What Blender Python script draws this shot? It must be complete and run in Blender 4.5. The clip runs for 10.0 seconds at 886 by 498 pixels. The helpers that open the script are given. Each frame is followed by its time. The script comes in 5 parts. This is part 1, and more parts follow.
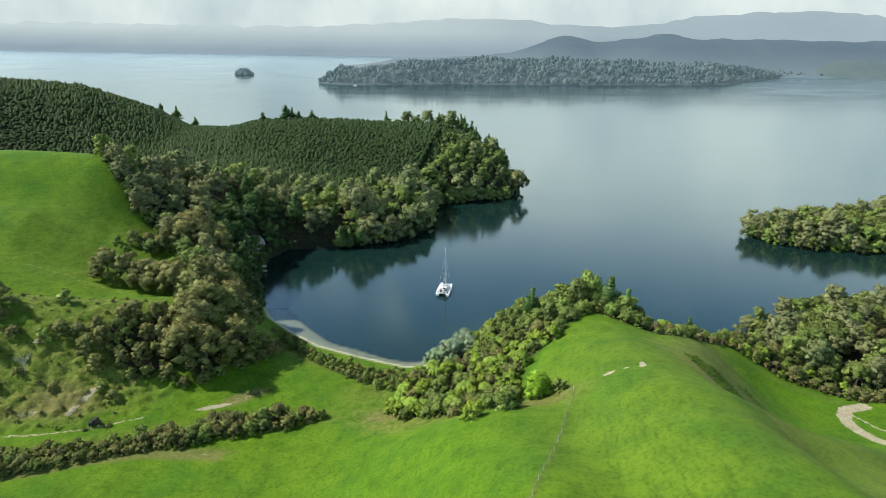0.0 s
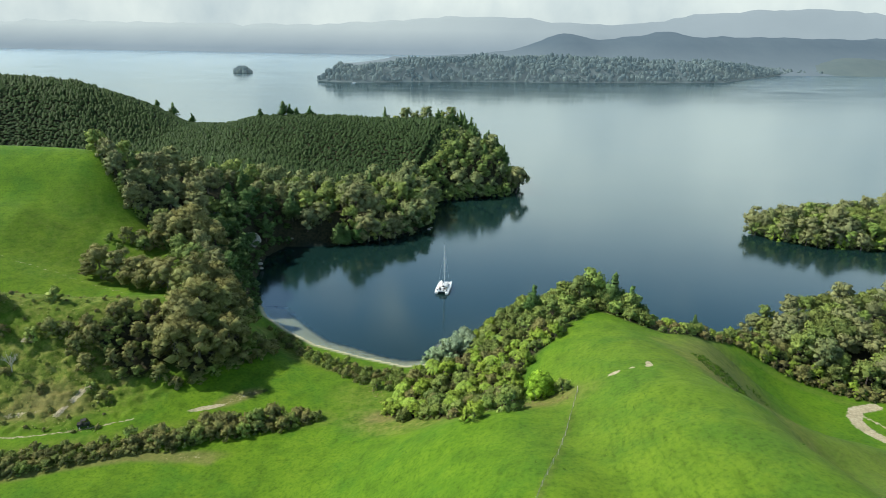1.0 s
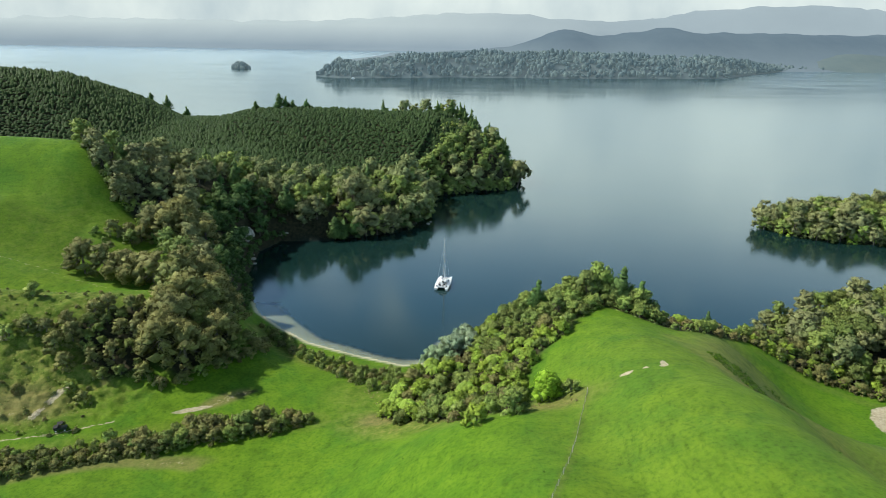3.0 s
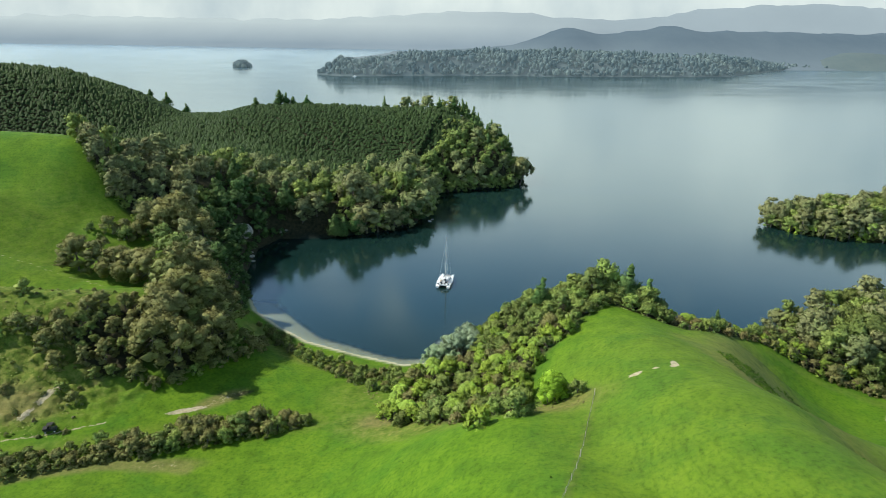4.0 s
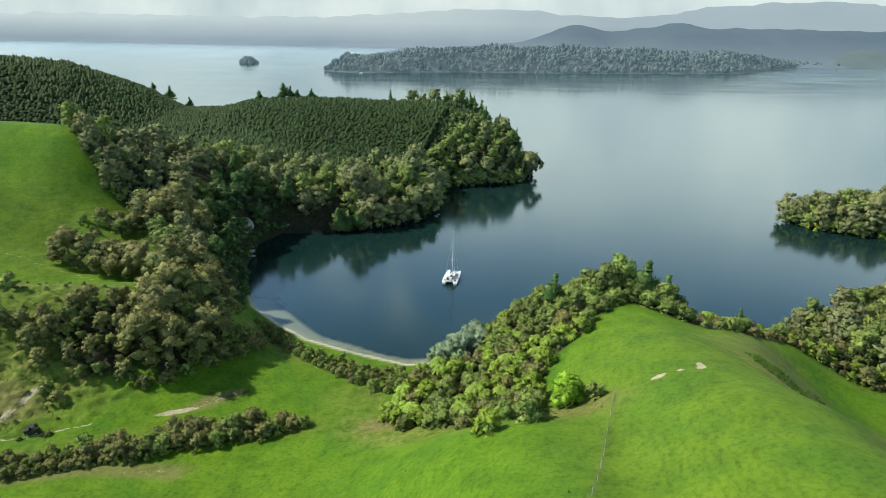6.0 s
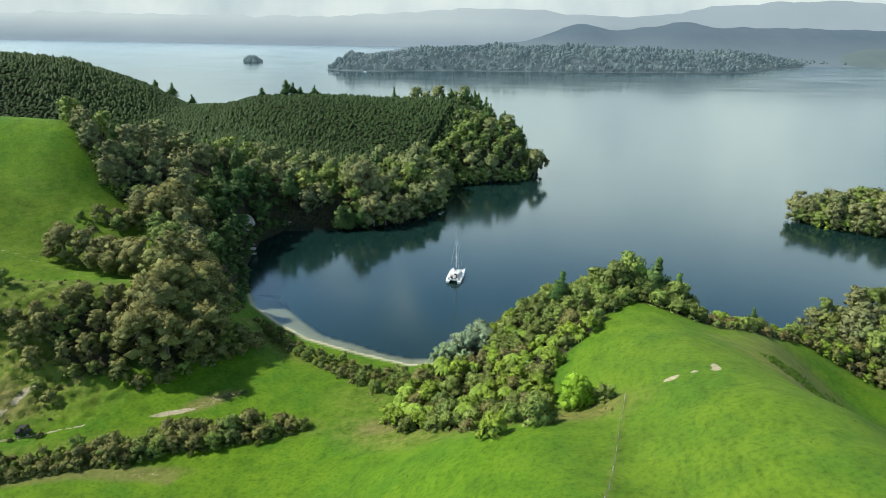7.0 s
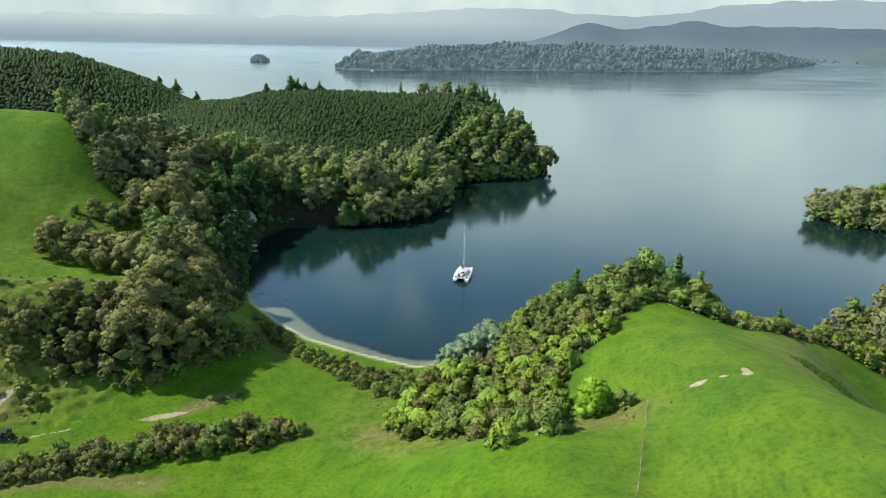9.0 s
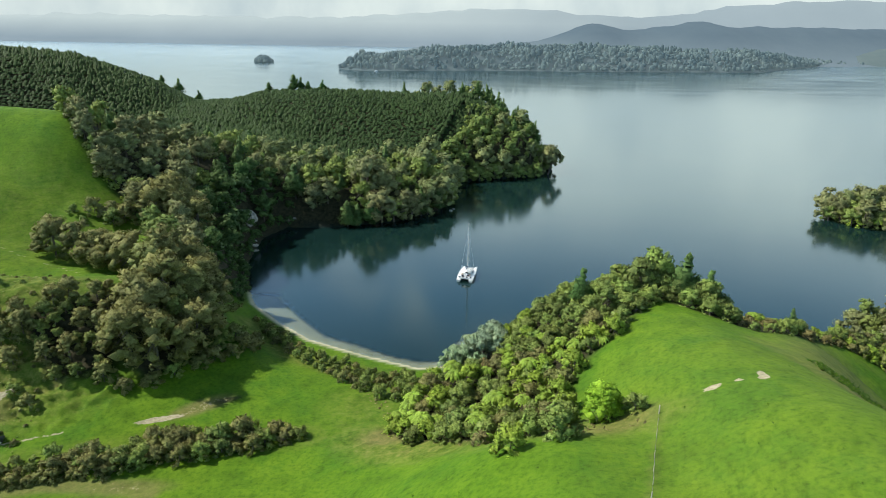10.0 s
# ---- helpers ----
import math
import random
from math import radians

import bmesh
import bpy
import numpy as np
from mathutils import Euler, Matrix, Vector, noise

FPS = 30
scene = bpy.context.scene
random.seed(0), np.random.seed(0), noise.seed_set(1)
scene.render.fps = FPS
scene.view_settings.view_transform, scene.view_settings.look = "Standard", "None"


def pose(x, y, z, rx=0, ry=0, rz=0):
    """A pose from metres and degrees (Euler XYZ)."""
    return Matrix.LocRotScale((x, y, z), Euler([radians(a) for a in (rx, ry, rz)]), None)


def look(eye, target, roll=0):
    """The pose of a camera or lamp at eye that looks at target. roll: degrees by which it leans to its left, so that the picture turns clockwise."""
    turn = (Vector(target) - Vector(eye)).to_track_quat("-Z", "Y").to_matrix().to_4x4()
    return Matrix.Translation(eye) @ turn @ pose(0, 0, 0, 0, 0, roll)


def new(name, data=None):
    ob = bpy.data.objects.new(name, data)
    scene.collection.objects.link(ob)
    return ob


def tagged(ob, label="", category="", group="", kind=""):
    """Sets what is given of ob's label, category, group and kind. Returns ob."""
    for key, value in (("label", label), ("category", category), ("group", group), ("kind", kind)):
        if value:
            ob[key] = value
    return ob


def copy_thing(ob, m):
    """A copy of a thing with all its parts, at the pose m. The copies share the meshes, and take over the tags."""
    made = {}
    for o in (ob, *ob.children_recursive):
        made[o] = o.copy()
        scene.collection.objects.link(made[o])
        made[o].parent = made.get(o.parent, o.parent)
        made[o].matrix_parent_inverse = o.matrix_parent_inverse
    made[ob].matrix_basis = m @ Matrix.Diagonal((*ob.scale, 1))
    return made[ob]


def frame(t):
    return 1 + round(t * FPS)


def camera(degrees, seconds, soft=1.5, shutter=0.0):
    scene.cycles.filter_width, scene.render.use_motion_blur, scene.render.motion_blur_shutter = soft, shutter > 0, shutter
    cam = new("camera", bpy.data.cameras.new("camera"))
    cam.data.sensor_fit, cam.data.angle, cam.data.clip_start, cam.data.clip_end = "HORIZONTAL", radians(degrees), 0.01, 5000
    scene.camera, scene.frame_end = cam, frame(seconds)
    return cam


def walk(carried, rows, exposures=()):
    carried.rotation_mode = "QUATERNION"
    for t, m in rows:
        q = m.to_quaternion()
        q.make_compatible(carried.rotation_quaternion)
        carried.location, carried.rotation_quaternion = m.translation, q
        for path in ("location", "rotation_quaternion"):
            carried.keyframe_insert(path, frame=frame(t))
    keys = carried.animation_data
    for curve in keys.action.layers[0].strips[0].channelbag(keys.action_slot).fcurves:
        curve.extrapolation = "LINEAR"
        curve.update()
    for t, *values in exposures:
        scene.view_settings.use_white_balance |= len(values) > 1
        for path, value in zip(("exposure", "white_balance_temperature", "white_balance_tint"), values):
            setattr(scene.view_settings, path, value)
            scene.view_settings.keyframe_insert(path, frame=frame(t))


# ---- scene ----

cam = camera(68.4, 10.0, soft=0.8)
PATH = [  # seconds, eye, target, roll
    (0, (-0.303, -4.022, 100.259), (-0.10, 224.22, 26.05), 0.94),
    (0.5, (-0.307, -1.818, 99.252), (-0.01, 226.33, 24.77), 0.94),
    (1, (-0.307, 0.402, 98.220), (0.17, 228.47, 23.50), 0.95),
    (1.5, (-0.306, 2.631, 97.166), (0.34, 230.63, 22.21), 0.95),
    (2, (-0.304, 4.867, 96.095), (0.45, 232.79, 20.92), 0.95),
    (2.5, (-0.301, 7.104, 95.010), (0.47, 234.96, 19.64), 0.95),
    (3, (-0.298, 9.338, 93.916), (0.36, 237.13, 18.35), 0.96),
    (3.5, (-0.295, 11.565, 92.817), (0.11, 239.30, 17.08), 0.96),
    (4, (-0.292, 13.779, 91.716), (-0.26, 241.46, 15.82), 0.97),
    (4.5, (-0.292, 15.976, 90.617), (-0.75, 243.61, 14.58), 0.98),
    (5, (-0.293, 18.153, 89.525), (-1.33, 245.74, 13.35), 0.99),
    (5.5, (-0.296, 20.303, 88.444), (-1.99, 247.85, 12.15), 0.99),
    (6, (-0.302, 22.423, 87.376), (-2.69, 249.93, 10.99), 0.99),
    (6.5, (-0.312, 24.509, 86.327), (-3.42, 251.98, 9.86), 0.99),
    (7, (-0.326, 26.555, 85.300), (-4.14, 254.00, 8.78), 0.99),
    (7.5, (-0.345, 28.557, 84.300), (-4.85, 255.98, 7.76), 0.98),
    (8, (-0.368, 30.510, 83.329), (-5.53, 257.92, 6.79), 0.96),
    (8.5, (-0.397, 32.411, 82.393), (-6.18, 259.82, 5.90), 0.95),
    (9, (-0.432, 34.255, 81.495), (-6.83, 261.68, 5.10), 0.93),
    (9.5, (-0.474, 36.036, 80.640), (-7.51, 263.49, 4.39), 0.91),
    (10, (-0.523, 37.751, 79.830), (-8.26, 265.26, 3.79), 0.89),
]
walk(cam, [(t, look(eye, target, roll)) for t, eye, target, roll in PATH])

# ---- sky and sun ----
SUN_AZ, SUN_EL = 278.0, 45.0  # degrees: compass bearing (clockwise from +y) and elevation
world = bpy.data.worlds.new("sky")
scene.world = world
world.use_nodes = True
wn, wl = world.node_tree.nodes, world.node_tree.links
wn.clear()


def wnode(kind, **values):
    n = wn.new(kind)
    for key, value in values.items():
        n.inputs[key].default_value = value
    return n


sky = wn.new("ShaderNodeTexSky")
sky.sky_type, sky.sun_disc = "NISHITA", False
sky.sun_elevation, sky.sun_rotation = radians(SUN_EL), radians(SUN_AZ)
sky.air_density, sky.dust_density, sky.ozone_density = 1.0, 1.2, 1.4
coord = wn.new("ShaderNodeTexCoord")
split = wn.new("ShaderNodeSeparateXYZ")
wl.new(coord.outputs["Generated"], split.inputs[0])
# banks of cloud: thick and even towards the horizon, broken higher up
stretch = wn.new("ShaderNodeMapping")
stretch.inputs["Scale"].default_value = (3.0, 3.0, 2.2)
wl.new(coord.outputs["Generated"], stretch.inputs["Vector"])
puffs = wnode("ShaderNodeTexNoise", Scale=1.7, Detail=7.0, Roughness=0.55)
wl.new(stretch.outputs[0], puffs.inputs["Vector"])
broken = wn.new("ShaderNodeMapRange")
broken.inputs["From Min"].default_value, broken.inputs["From Max"].default_value = 0.50, 0.72
wl.new(puffs.outputs["Fac"], broken.inputs["Value"])
low = wn.new("ShaderNodeMapRange")
low.interpolation_type = "SMOOTHSTEP"
low.inputs["From Min"].default_value, low.inputs["From Max"].default_value = 0.40, 0.215
low.inputs["To Min"].default_value, low.inputs["To Max"].default_value = 0.0, 1.0
wl.new(split.outputs["Z"], low.inputs["Value"])
cover = wn.new("ShaderNodeMath")
cover.operation, cover.use_clamp = "MAXIMUM", True
wl.new(broken.outputs[0], cover.inputs[0])
bank = wn.new("ShaderNodeMapRange")  # the bank of cloud stands over the lake, the sky behind is clear
bank.interpolation_type = "SMOOTHSTEP"
bank.inputs["From Min"].default_value, bank.inputs["From Max"].default_value = -0.30, 0.35
wl.new(split.outputs["Y"], bank.inputs["Value"])
spread = wn.new("ShaderNodeMath")
spread.operation = "MULTIPLY"
wl.new(low.outputs[0], spread.inputs[0])
wl.new(bank.outputs[0], spread.inputs[1])
wl.new(spread.outputs[0], cover.inputs[1])
shade = wn.new("ShaderNodeValToRGB")
shade.color_ramp.elements[0].position, shade.color_ramp.elements[0].color = 0.34, (0.66, 0.80, 0.84, 1)
shade.color_ramp.elements[1].position, shade.color_ramp.elements[1].color = 0.66, (1.04, 1.16, 1.11, 1)
wl.new(puffs.outputs["Fac"], shade.inputs["Fac"])
dim = wn.new("ShaderNodeMix")
dim.data_type, dim.blend_type = "RGBA", "MULTIPLY"
dim.inputs["Factor"].default_value = 1.0
dim.inputs["B"].default_value = (0.146, 0.184, 0.188, 1)
wl.new(sky.outputs[0], dim.inputs["A"])
blend = wn.new("ShaderNodeMix")
blend.data_type = "RGBA"
wl.new(cover.outputs[0], blend.inputs["Factor"])
wl.new(dim.outputs["Result"], blend.inputs["A"])
wl.new(shade.outputs["Color"], blend.inputs["B"])
# the lowest band lies in haze and is dimmer than the sunlit cloud above it
veil = wn.new("ShaderNodeMapRange")
veil.interpolation_type = "SMOOTHSTEP"
veil.inputs["From Min"].default_value, veil.inputs["From Max"].default_value = 0.02, 0.29
veil.inputs["To Min"].default_value, veil.inputs["To Max"].default_value = 0.79, 1.84
wl.new(split.outputs["Z"], veil.inputs["Value"])
high = wn.new("ShaderNodeMapRange")  # the tops overhead are thinner
high.interpolation_type = "SMOOTHSTEP"
high.inputs["From Min"].default_value, high.inputs["From Max"].default_value = 0.36, 0.64
high.inputs["To Min"].default_value, high.inputs["To Max"].default_value = 1.0, 0.16
wl.new(split.outputs["Z"], high.inputs["Value"])
power = wn.new("ShaderNodeMath")
power.operation = "MULTIPLY"
wl.new(veil.outputs[0], power.inputs[0])
wl.new(high.outputs[0], power.inputs[1])
back = wn.new("ShaderNodeBackground")
wl.new(power.outputs[0], back.inputs["Strength"])
wl.new(blend.outputs["Result"], back.inputs["Color"])
out = wn.new("ShaderNodeOutputWorld")
wl.new(back.outputs[0], out.inputs["Surface"])

sun = new("sun", bpy.data.lights.new("sun", "SUN"))
sun.data.energy, sun.data.angle, sun.data.color = 5.6, radians(0.6), (1.0, 0.95, 0.85)
sun.matrix_world = look((0, 0, 0), (-math.sin(radians(SUN_AZ)) * math.cos(radians(SUN_EL)),
                                    -math.cos(radians(SUN_AZ)) * math.cos(radians(SUN_EL)), -math.sin(radians(SUN_EL))))
scene.view_settings.exposure = 0.0

# ---- materials ----
class Nodes:
    """A small builder for one node material."""

    def __init__(self, name):
        self.mat = bpy.data.materials.new(name)
        self.mat.use_nodes = True
        self.tree = self.mat.node_tree
        self.tree.nodes.clear()
        self.end = self.tree.nodes.new("ShaderNodeOutputMaterial")
        self.where = self.add("ShaderNodeNewGeometry").outputs["Position"]

    def add(self, kind, **values):
        n = self.tree.nodes.new(kind)
        for key, value in values.items():
            self.put(n.inputs[key.replace("_", " ")], value)
        return n

    def put(self, socket, value):
        if isinstance(value, bpy.types.NodeSocket):
            self.tree.links.new(value, socket)
        else:
            socket.default_value = value

    def noise(self, scale, detail=4.0, rough=0.55, stretch=None):
        vec = self.where
        if stretch:
            m = self.add("ShaderNodeMapping", Scale=stretch)
            self.put(m.inputs["Vector"], vec)
            vec = m.outputs[0]
        n = self.add("ShaderNodeTexNoise", Scale=scale, Detail=detail, Roughness=rough)
        self.put(n.inputs["Vector"], vec)
        return n.outputs["Fac"]

    def span(self, value, a, b, lo=0.0, hi=1.0):
        n = self.add("ShaderNodeMapRange")
        for key, v in (("Value", value), ("From Min", a), ("From Max", b), ("To Min", lo), ("To Max", hi)):
            self.put(n.inputs[key], v)
        return n.outputs[0]

    def ramp(self, fac, *stops):
        n = self.add("ShaderNodeValToRGB")
        self.put(n.inputs["Fac"], fac)
        e = n.color_ramp.elements
        while len(e) < len(stops):
            e.new(0.5)
        for item, (at, colour) in zip(e, stops):
            item.position, item.color = at, (*colour, 1)
        return n.outputs["Color"]

    def mix(self, fac, a, b, blend="MIX"):
        n = self.add("ShaderNodeMix")
        n.data_type, n.blend_type = "RGBA", blend
        self.put(n.inputs["Factor"], fac)
        for key, v in (("A", a), ("B", b)):
            self.put(n.inputs[key], v if isinstance(v, bpy.types.NodeSocket) else (*v, 1))
        return n.outputs["Result"]

    def math(self, op, a, b=0.0):
        n = self.add("ShaderNodeMath")
        n.operation = op
        self.put(n.inputs[0], a)
        self.put(n.inputs[1], b)
        return n.outputs[0]

    def attr(self, name):
        n = self.add("ShaderNodeAttribute")
        n.attribute_name = name
        return n.outputs["Fac"]

    def bump(self, value, strength=0.5, distance=0.1):
        return self.add("ShaderNodeBump", Height=value, Strength=strength, Distance=distance).outputs[0]

    def done(self, shader):
        self.put(self.end.inputs["Surface"], shader)
        return self.mat

    def plain(self, colour, roughness=0.7, metallic=0.0, normal=None, specular=0.5):
        colour = colour if isinstance(colour, bpy.types.NodeSocket) else (*colour, 1)
        n = self.add("ShaderNodeBsdfPrincipled", Base_Color=colour, Roughness=roughness, Metallic=metallic)
        n.inputs["Specular IOR Level"].default_value = specular
        if normal is not None:
            self.put(n.inputs["Normal"], normal)
        return n.outputs[0]


def leaf_material(name, dark, light, pale, through_leaf=0.08):
    """Foliage: each tree a tint of its own, each leaf clump another."""
    n = Nodes(name)
    tree = n.add("ShaderNodeObjectInfo").outputs["Random"]
    leaf = n.add("ShaderNodeNewGeometry").outputs["Random Per Island"]
    col = n.ramp(leaf, (0.0, dark), (0.6, light), (1.0, pale))
    warm = n.ramp(tree, (0.0, (0.80, 0.86, 0.84)), (0.35, (1.0, 1.0, 0.9)), (0.7, (1.06, 1.05, 0.92)), (1.0, (0.95, 1.09, 0.9)))
    col = n.mix(1.0, col, warm, "MULTIPLY")
    patch = n.noise(0.35, 3)
    col = n.mix(1.0, col, n.ramp(patch, (0.3, (0.74, 0.74, 0.74)), (0.7, (1.22, 1.22, 1.16))), "MULTIPLY")
    fine = n.noise(2.6, 4, 0.7)
    col = n.mix(1.0, col, n.ramp(fine, (0.30, (0.52, 0.54, 0.52)), (0.52, (1.0, 1.0, 1.0)), (0.72, (1.34, 1.32, 1.22))), "MULTIPLY")
    base = n.add("ShaderNodeBsdfPrincipled", Base_Color=col, Roughness=0.62, Normal=n.bump(fine, 0.8, 0.35))
    base.inputs["Specular IOR Level"].default_value = 0.12
    thin = n.add("ShaderNodeBsdfTranslucent", Color=col)
    both = n.add("ShaderNodeMixShader", Fac=through_leaf)
    n.put(both.inputs[1], base.outputs[0])
    n.put(both.inputs[2], thin.outputs[0])
    return n.done(both.outputs[0])


LEAF_GREY = leaf_material("leaf_grey_green", (0.178, 0.192, 0.094), (0.228, 0.246, 0.118), (0.268, 0.286, 0.140))
LEAF_WARM = leaf_material("leaf_warm_olive", (0.180, 0.178, 0.070), (0.230, 0.228, 0.088), (0.270, 0.268, 0.106))
LEAF_OLIVE = leaf_material("leaf_olive", (0.140, 0.178, 0.052), (0.184, 0.228, 0.068), (0.232, 0.276, 0.090))
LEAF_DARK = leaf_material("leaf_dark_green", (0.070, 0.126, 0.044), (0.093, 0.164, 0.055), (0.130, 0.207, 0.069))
LEAF_GREEN = leaf_material("leaf_mid_green", (0.180, 0.244, 0.068), (0.236, 0.312, 0.086), (0.300, 0.366, 0.110))
LEAF_BRIGHT = leaf_material("leaf_bright_green", (0.225, 0.318, 0.046), (0.285, 0.392, 0.058), (0.345, 0.440, 0.082))
LEAF_FERN = leaf_material("leaf_fern", (0.145, 0.231, 0.029), (0.251, 0.363, 0.059), (0.383, 0.475, 0.112))
LEAF_PALE = leaf_material("leaf_pale_willow", (0.282, 0.369, 0.245), (0.330, 0.422, 0.284), (0.378, 0.464, 0.323))
LEAF_BROWN = leaf_material("leaf_brown_scrub", (0.169, 0.155, 0.068), (0.218, 0.200, 0.087), (0.276, 0.245, 0.114))
NEEDLE = leaf_material("pine_needle", (0.036, 0.066, 0.026), (0.042, 0.077, 0.029), (0.050, 0.089, 0.034), 0.1)
TUFT = leaf_material("grass_tuft", (0.048, 0.110, 0.008), (0.074, 0.150, 0.010), (0.105, 0.190, 0.014))
LEAF_LIME = leaf_material("leaf_lime_green", (0.190, 0.345, 0.030), (0.260, 0.440, 0.040), (0.330, 0.520, 0.058))


def bark():
    n = Nodes("bark")
    col = n.ramp(n.noise(2.2, 5, stretch=(1, 1, 0.25)), (0.3, (0.045, 0.036, 0.026)), (0.7, (0.16, 0.135, 0.105)))
    return n.done(n.plain(col, 0.85, normal=n.bump(n.noise(7, 4, stretch=(1, 1, 0.2)), 0.6, 0.05)))


BARK = bark()


def ground_material():
    n = Nodes("ground")
    wide, mid, fine = n.noise(0.022, 4), n.noise(0.16, 5), n.noise(1.3, 6, 0.65)
    grass = n.ramp(mid, (0.28, (0.066, 0.138, 0.007)), (0.50, (0.090, 0.177, 0.008)), (0.72, (0.116, 0.205, 0.011)))
    grass = n.mix(1.0, grass, n.ramp(wide, (0.3, (0.84, 0.95, 0.86)), (0.7, (1.10, 1.04, 0.96))), "MULTIPLY")
    lush = n.span(n.noise(0.07, 6, 0.68), 0.49, 0.62, 0.0, 0.75)  # deeper green where the sward is thick
    grass = n.mix(lush, grass, (0.052, 0.142, 0.008))
    grass = n.mix(1.0, grass, n.ramp(fine, (0.30, (0.56, 0.66, 0.52)), (0.50, (1.0, 1.0, 1.0)), (0.75, (1.24, 1.16, 1.1))), "MULTIPLY")
    rough = n.ramp(n.noise(0.55, 6, 0.7), (0.28, (0.034, 0.052, 0.010)), (0.46, (0.106, 0.150, 0.020)), (0.60, (0.200, 0.208, 0.050)), (0.8, (0.28, 0.25, 0.11)))
    col = n.mix(n.attr("rough"), grass, rough)
    dry = n.ramp(n.noise(0.9, 5, 0.7), (0.3, (0.11, 0.10, 0.035)), (0.6, (0.22, 0.18, 0.075)), (0.8, (0.15, 0.19, 0.04)))
    col = n.mix(n.attr("dry"), col, dry)
    # dark forest floor, also painted where trees only shade the bank
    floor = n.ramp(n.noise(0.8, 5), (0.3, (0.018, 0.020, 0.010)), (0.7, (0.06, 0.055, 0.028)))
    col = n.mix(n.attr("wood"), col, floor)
    edge = n.noise(0.9, 6, 0.7)
    soil = n.math("ADD", n.attr("soil"), n.span(edge, 0.2, 0.8, -0.35, 0.35))
    soil_f = n.span(soil, 0.42, 0.62)
    earth = n.ramp(n.noise(1.7, 6, 0.7), (0.25, (0.18, 0.155, 0.095)), (0.45, (0.34, 0.30, 0.20)), (0.7, (0.49, 0.45, 0.32)))
    col = n.mix(soil_f, col, earth)
    level = n.add("ShaderNodeSeparateXYZ")
    n.put(level.inputs[0], n.where)
    silt = n.ramp(n.noise(0.5, 5), (0.3, (0.22, 0.22, 0.15)), (0.7, (0.31, 0.305, 0.205)))
    sand = n.ramp(n.noise(1.1, 5), (0.3, (0.42, 0.40, 0.28)), (0.7, (0.58, 0.55, 0.41)))
    col = n.mix(n.attr("sand"), col, n.mix(n.span(level.outputs["Z"], -0.06, 0.06), silt, sand))
    # dark bed mud; the dimming of light with depth is put into its colour
    mud_and_depth = n.ramp(n.noise(0.05, 4), (0.3, (0.004, 0.019, 0.021)), (0.7, (0.006, 0.025, 0.027)))
    col = n.mix(n.attr("deep"), col, mud_and_depth)
    ledge = n.noise(1.0, 4, 0.6, stretch=(0.22, 0.22, 1.7))  # sheep tracks along the slope
    col = n.mix(n.math("MULTIPLY", n.span(ledge, 0.50, 0.34), n.span(wide, 0.35, 0.6, 0.35, 0.85)), col, n.mix(1.0, col, (0.68, 0.74, 0.66), "MULTIPLY"))
    tuft = n.math("ADD", n.math("MULTIPLY", n.noise(0.8, 6, 0.7), 0.8), n.math("MULTIPLY", n.noise(4.5, 3), 0.25))
    return n.done(n.plain(col, 0.9, normal=n.bump(tuft, 0.42, 0.5), specular=0.15))


GROUND = ground_material()


def water_material():
    n = Nodes("lake_water")
    swell = n.math("ADD", n.noise(0.09, 3, stretch=(1.0, 0.6, 1)), n.math("MULTIPLY", n.noise(0.9, 3, stretch=(0.7, 1.3, 1)), 0.4))
    normal = n.bump(swell, 0.07, 0.14)
    calm = n.span(n.noise(0.012, 4, stretch=(0.5, 1.6, 1)), 0.35, 0.65, 0.085, 0.13)
    spot = n.add("ShaderNodeSeparateXYZ")  # the open lake beyond the shelter of the land is ruffled by wind
    n.put(spot.inputs[0], n.where)
    calm = n.math("ADD", calm, n.math("ADD", n.span(spot.outputs["Y"], 1000, 1500, 0.0, 0.03), n.span(spot.outputs["Y"], 1300, 2600, 0.0, 0.05)))
    gloss = n.add("ShaderNodeBsdfGlossy", Color=(0.89, 0.97, 1.0, 1), Roughness=calm, Normal=normal)
    clear = n.add("ShaderNodeBsdfTransparent", Color=(0.80, 0.92, 0.92, 1))
    body = n.ramp(n.noise(0.03, 4), (0.3, (0.005, 0.020, 0.018)), (0.7, (0.008, 0.026, 0.024)))
    murk = n.add("ShaderNodeBsdfDiffuse", Color=body)
    depth = n.add("ShaderNodeMixShader", Fac=n.span(n.attr("deep"), 0.0, 1.0))
    n.put(depth.inputs[1], clear.outputs[0])
    n.put(depth.inputs[2], murk.outputs[0])
    fres = n.add("ShaderNodeFresnel", IOR=1.34)
    both = n.add("ShaderNodeMixShader", Fac=fres.outputs[0])
    n.put(both.inputs[1], depth.outputs[0])
    n.put(both.inputs[2], gloss.outputs[0])
    return n.done(both.outputs[0])


WATER = water_material()


def simple(name, colour, roughness=0.5, metallic=0.0, vary=0.12, scale=3.0):
    n = Nodes(name)
    lo, hi = tuple(c * (1 - vary) for c in colour), tuple(min(1, c * (1 + vary)) for c in colour)
    return n.done(n.plain(n.ramp(n.noise(scale, 4), (0.3, lo), (0.7, hi)), roughness, metallic))


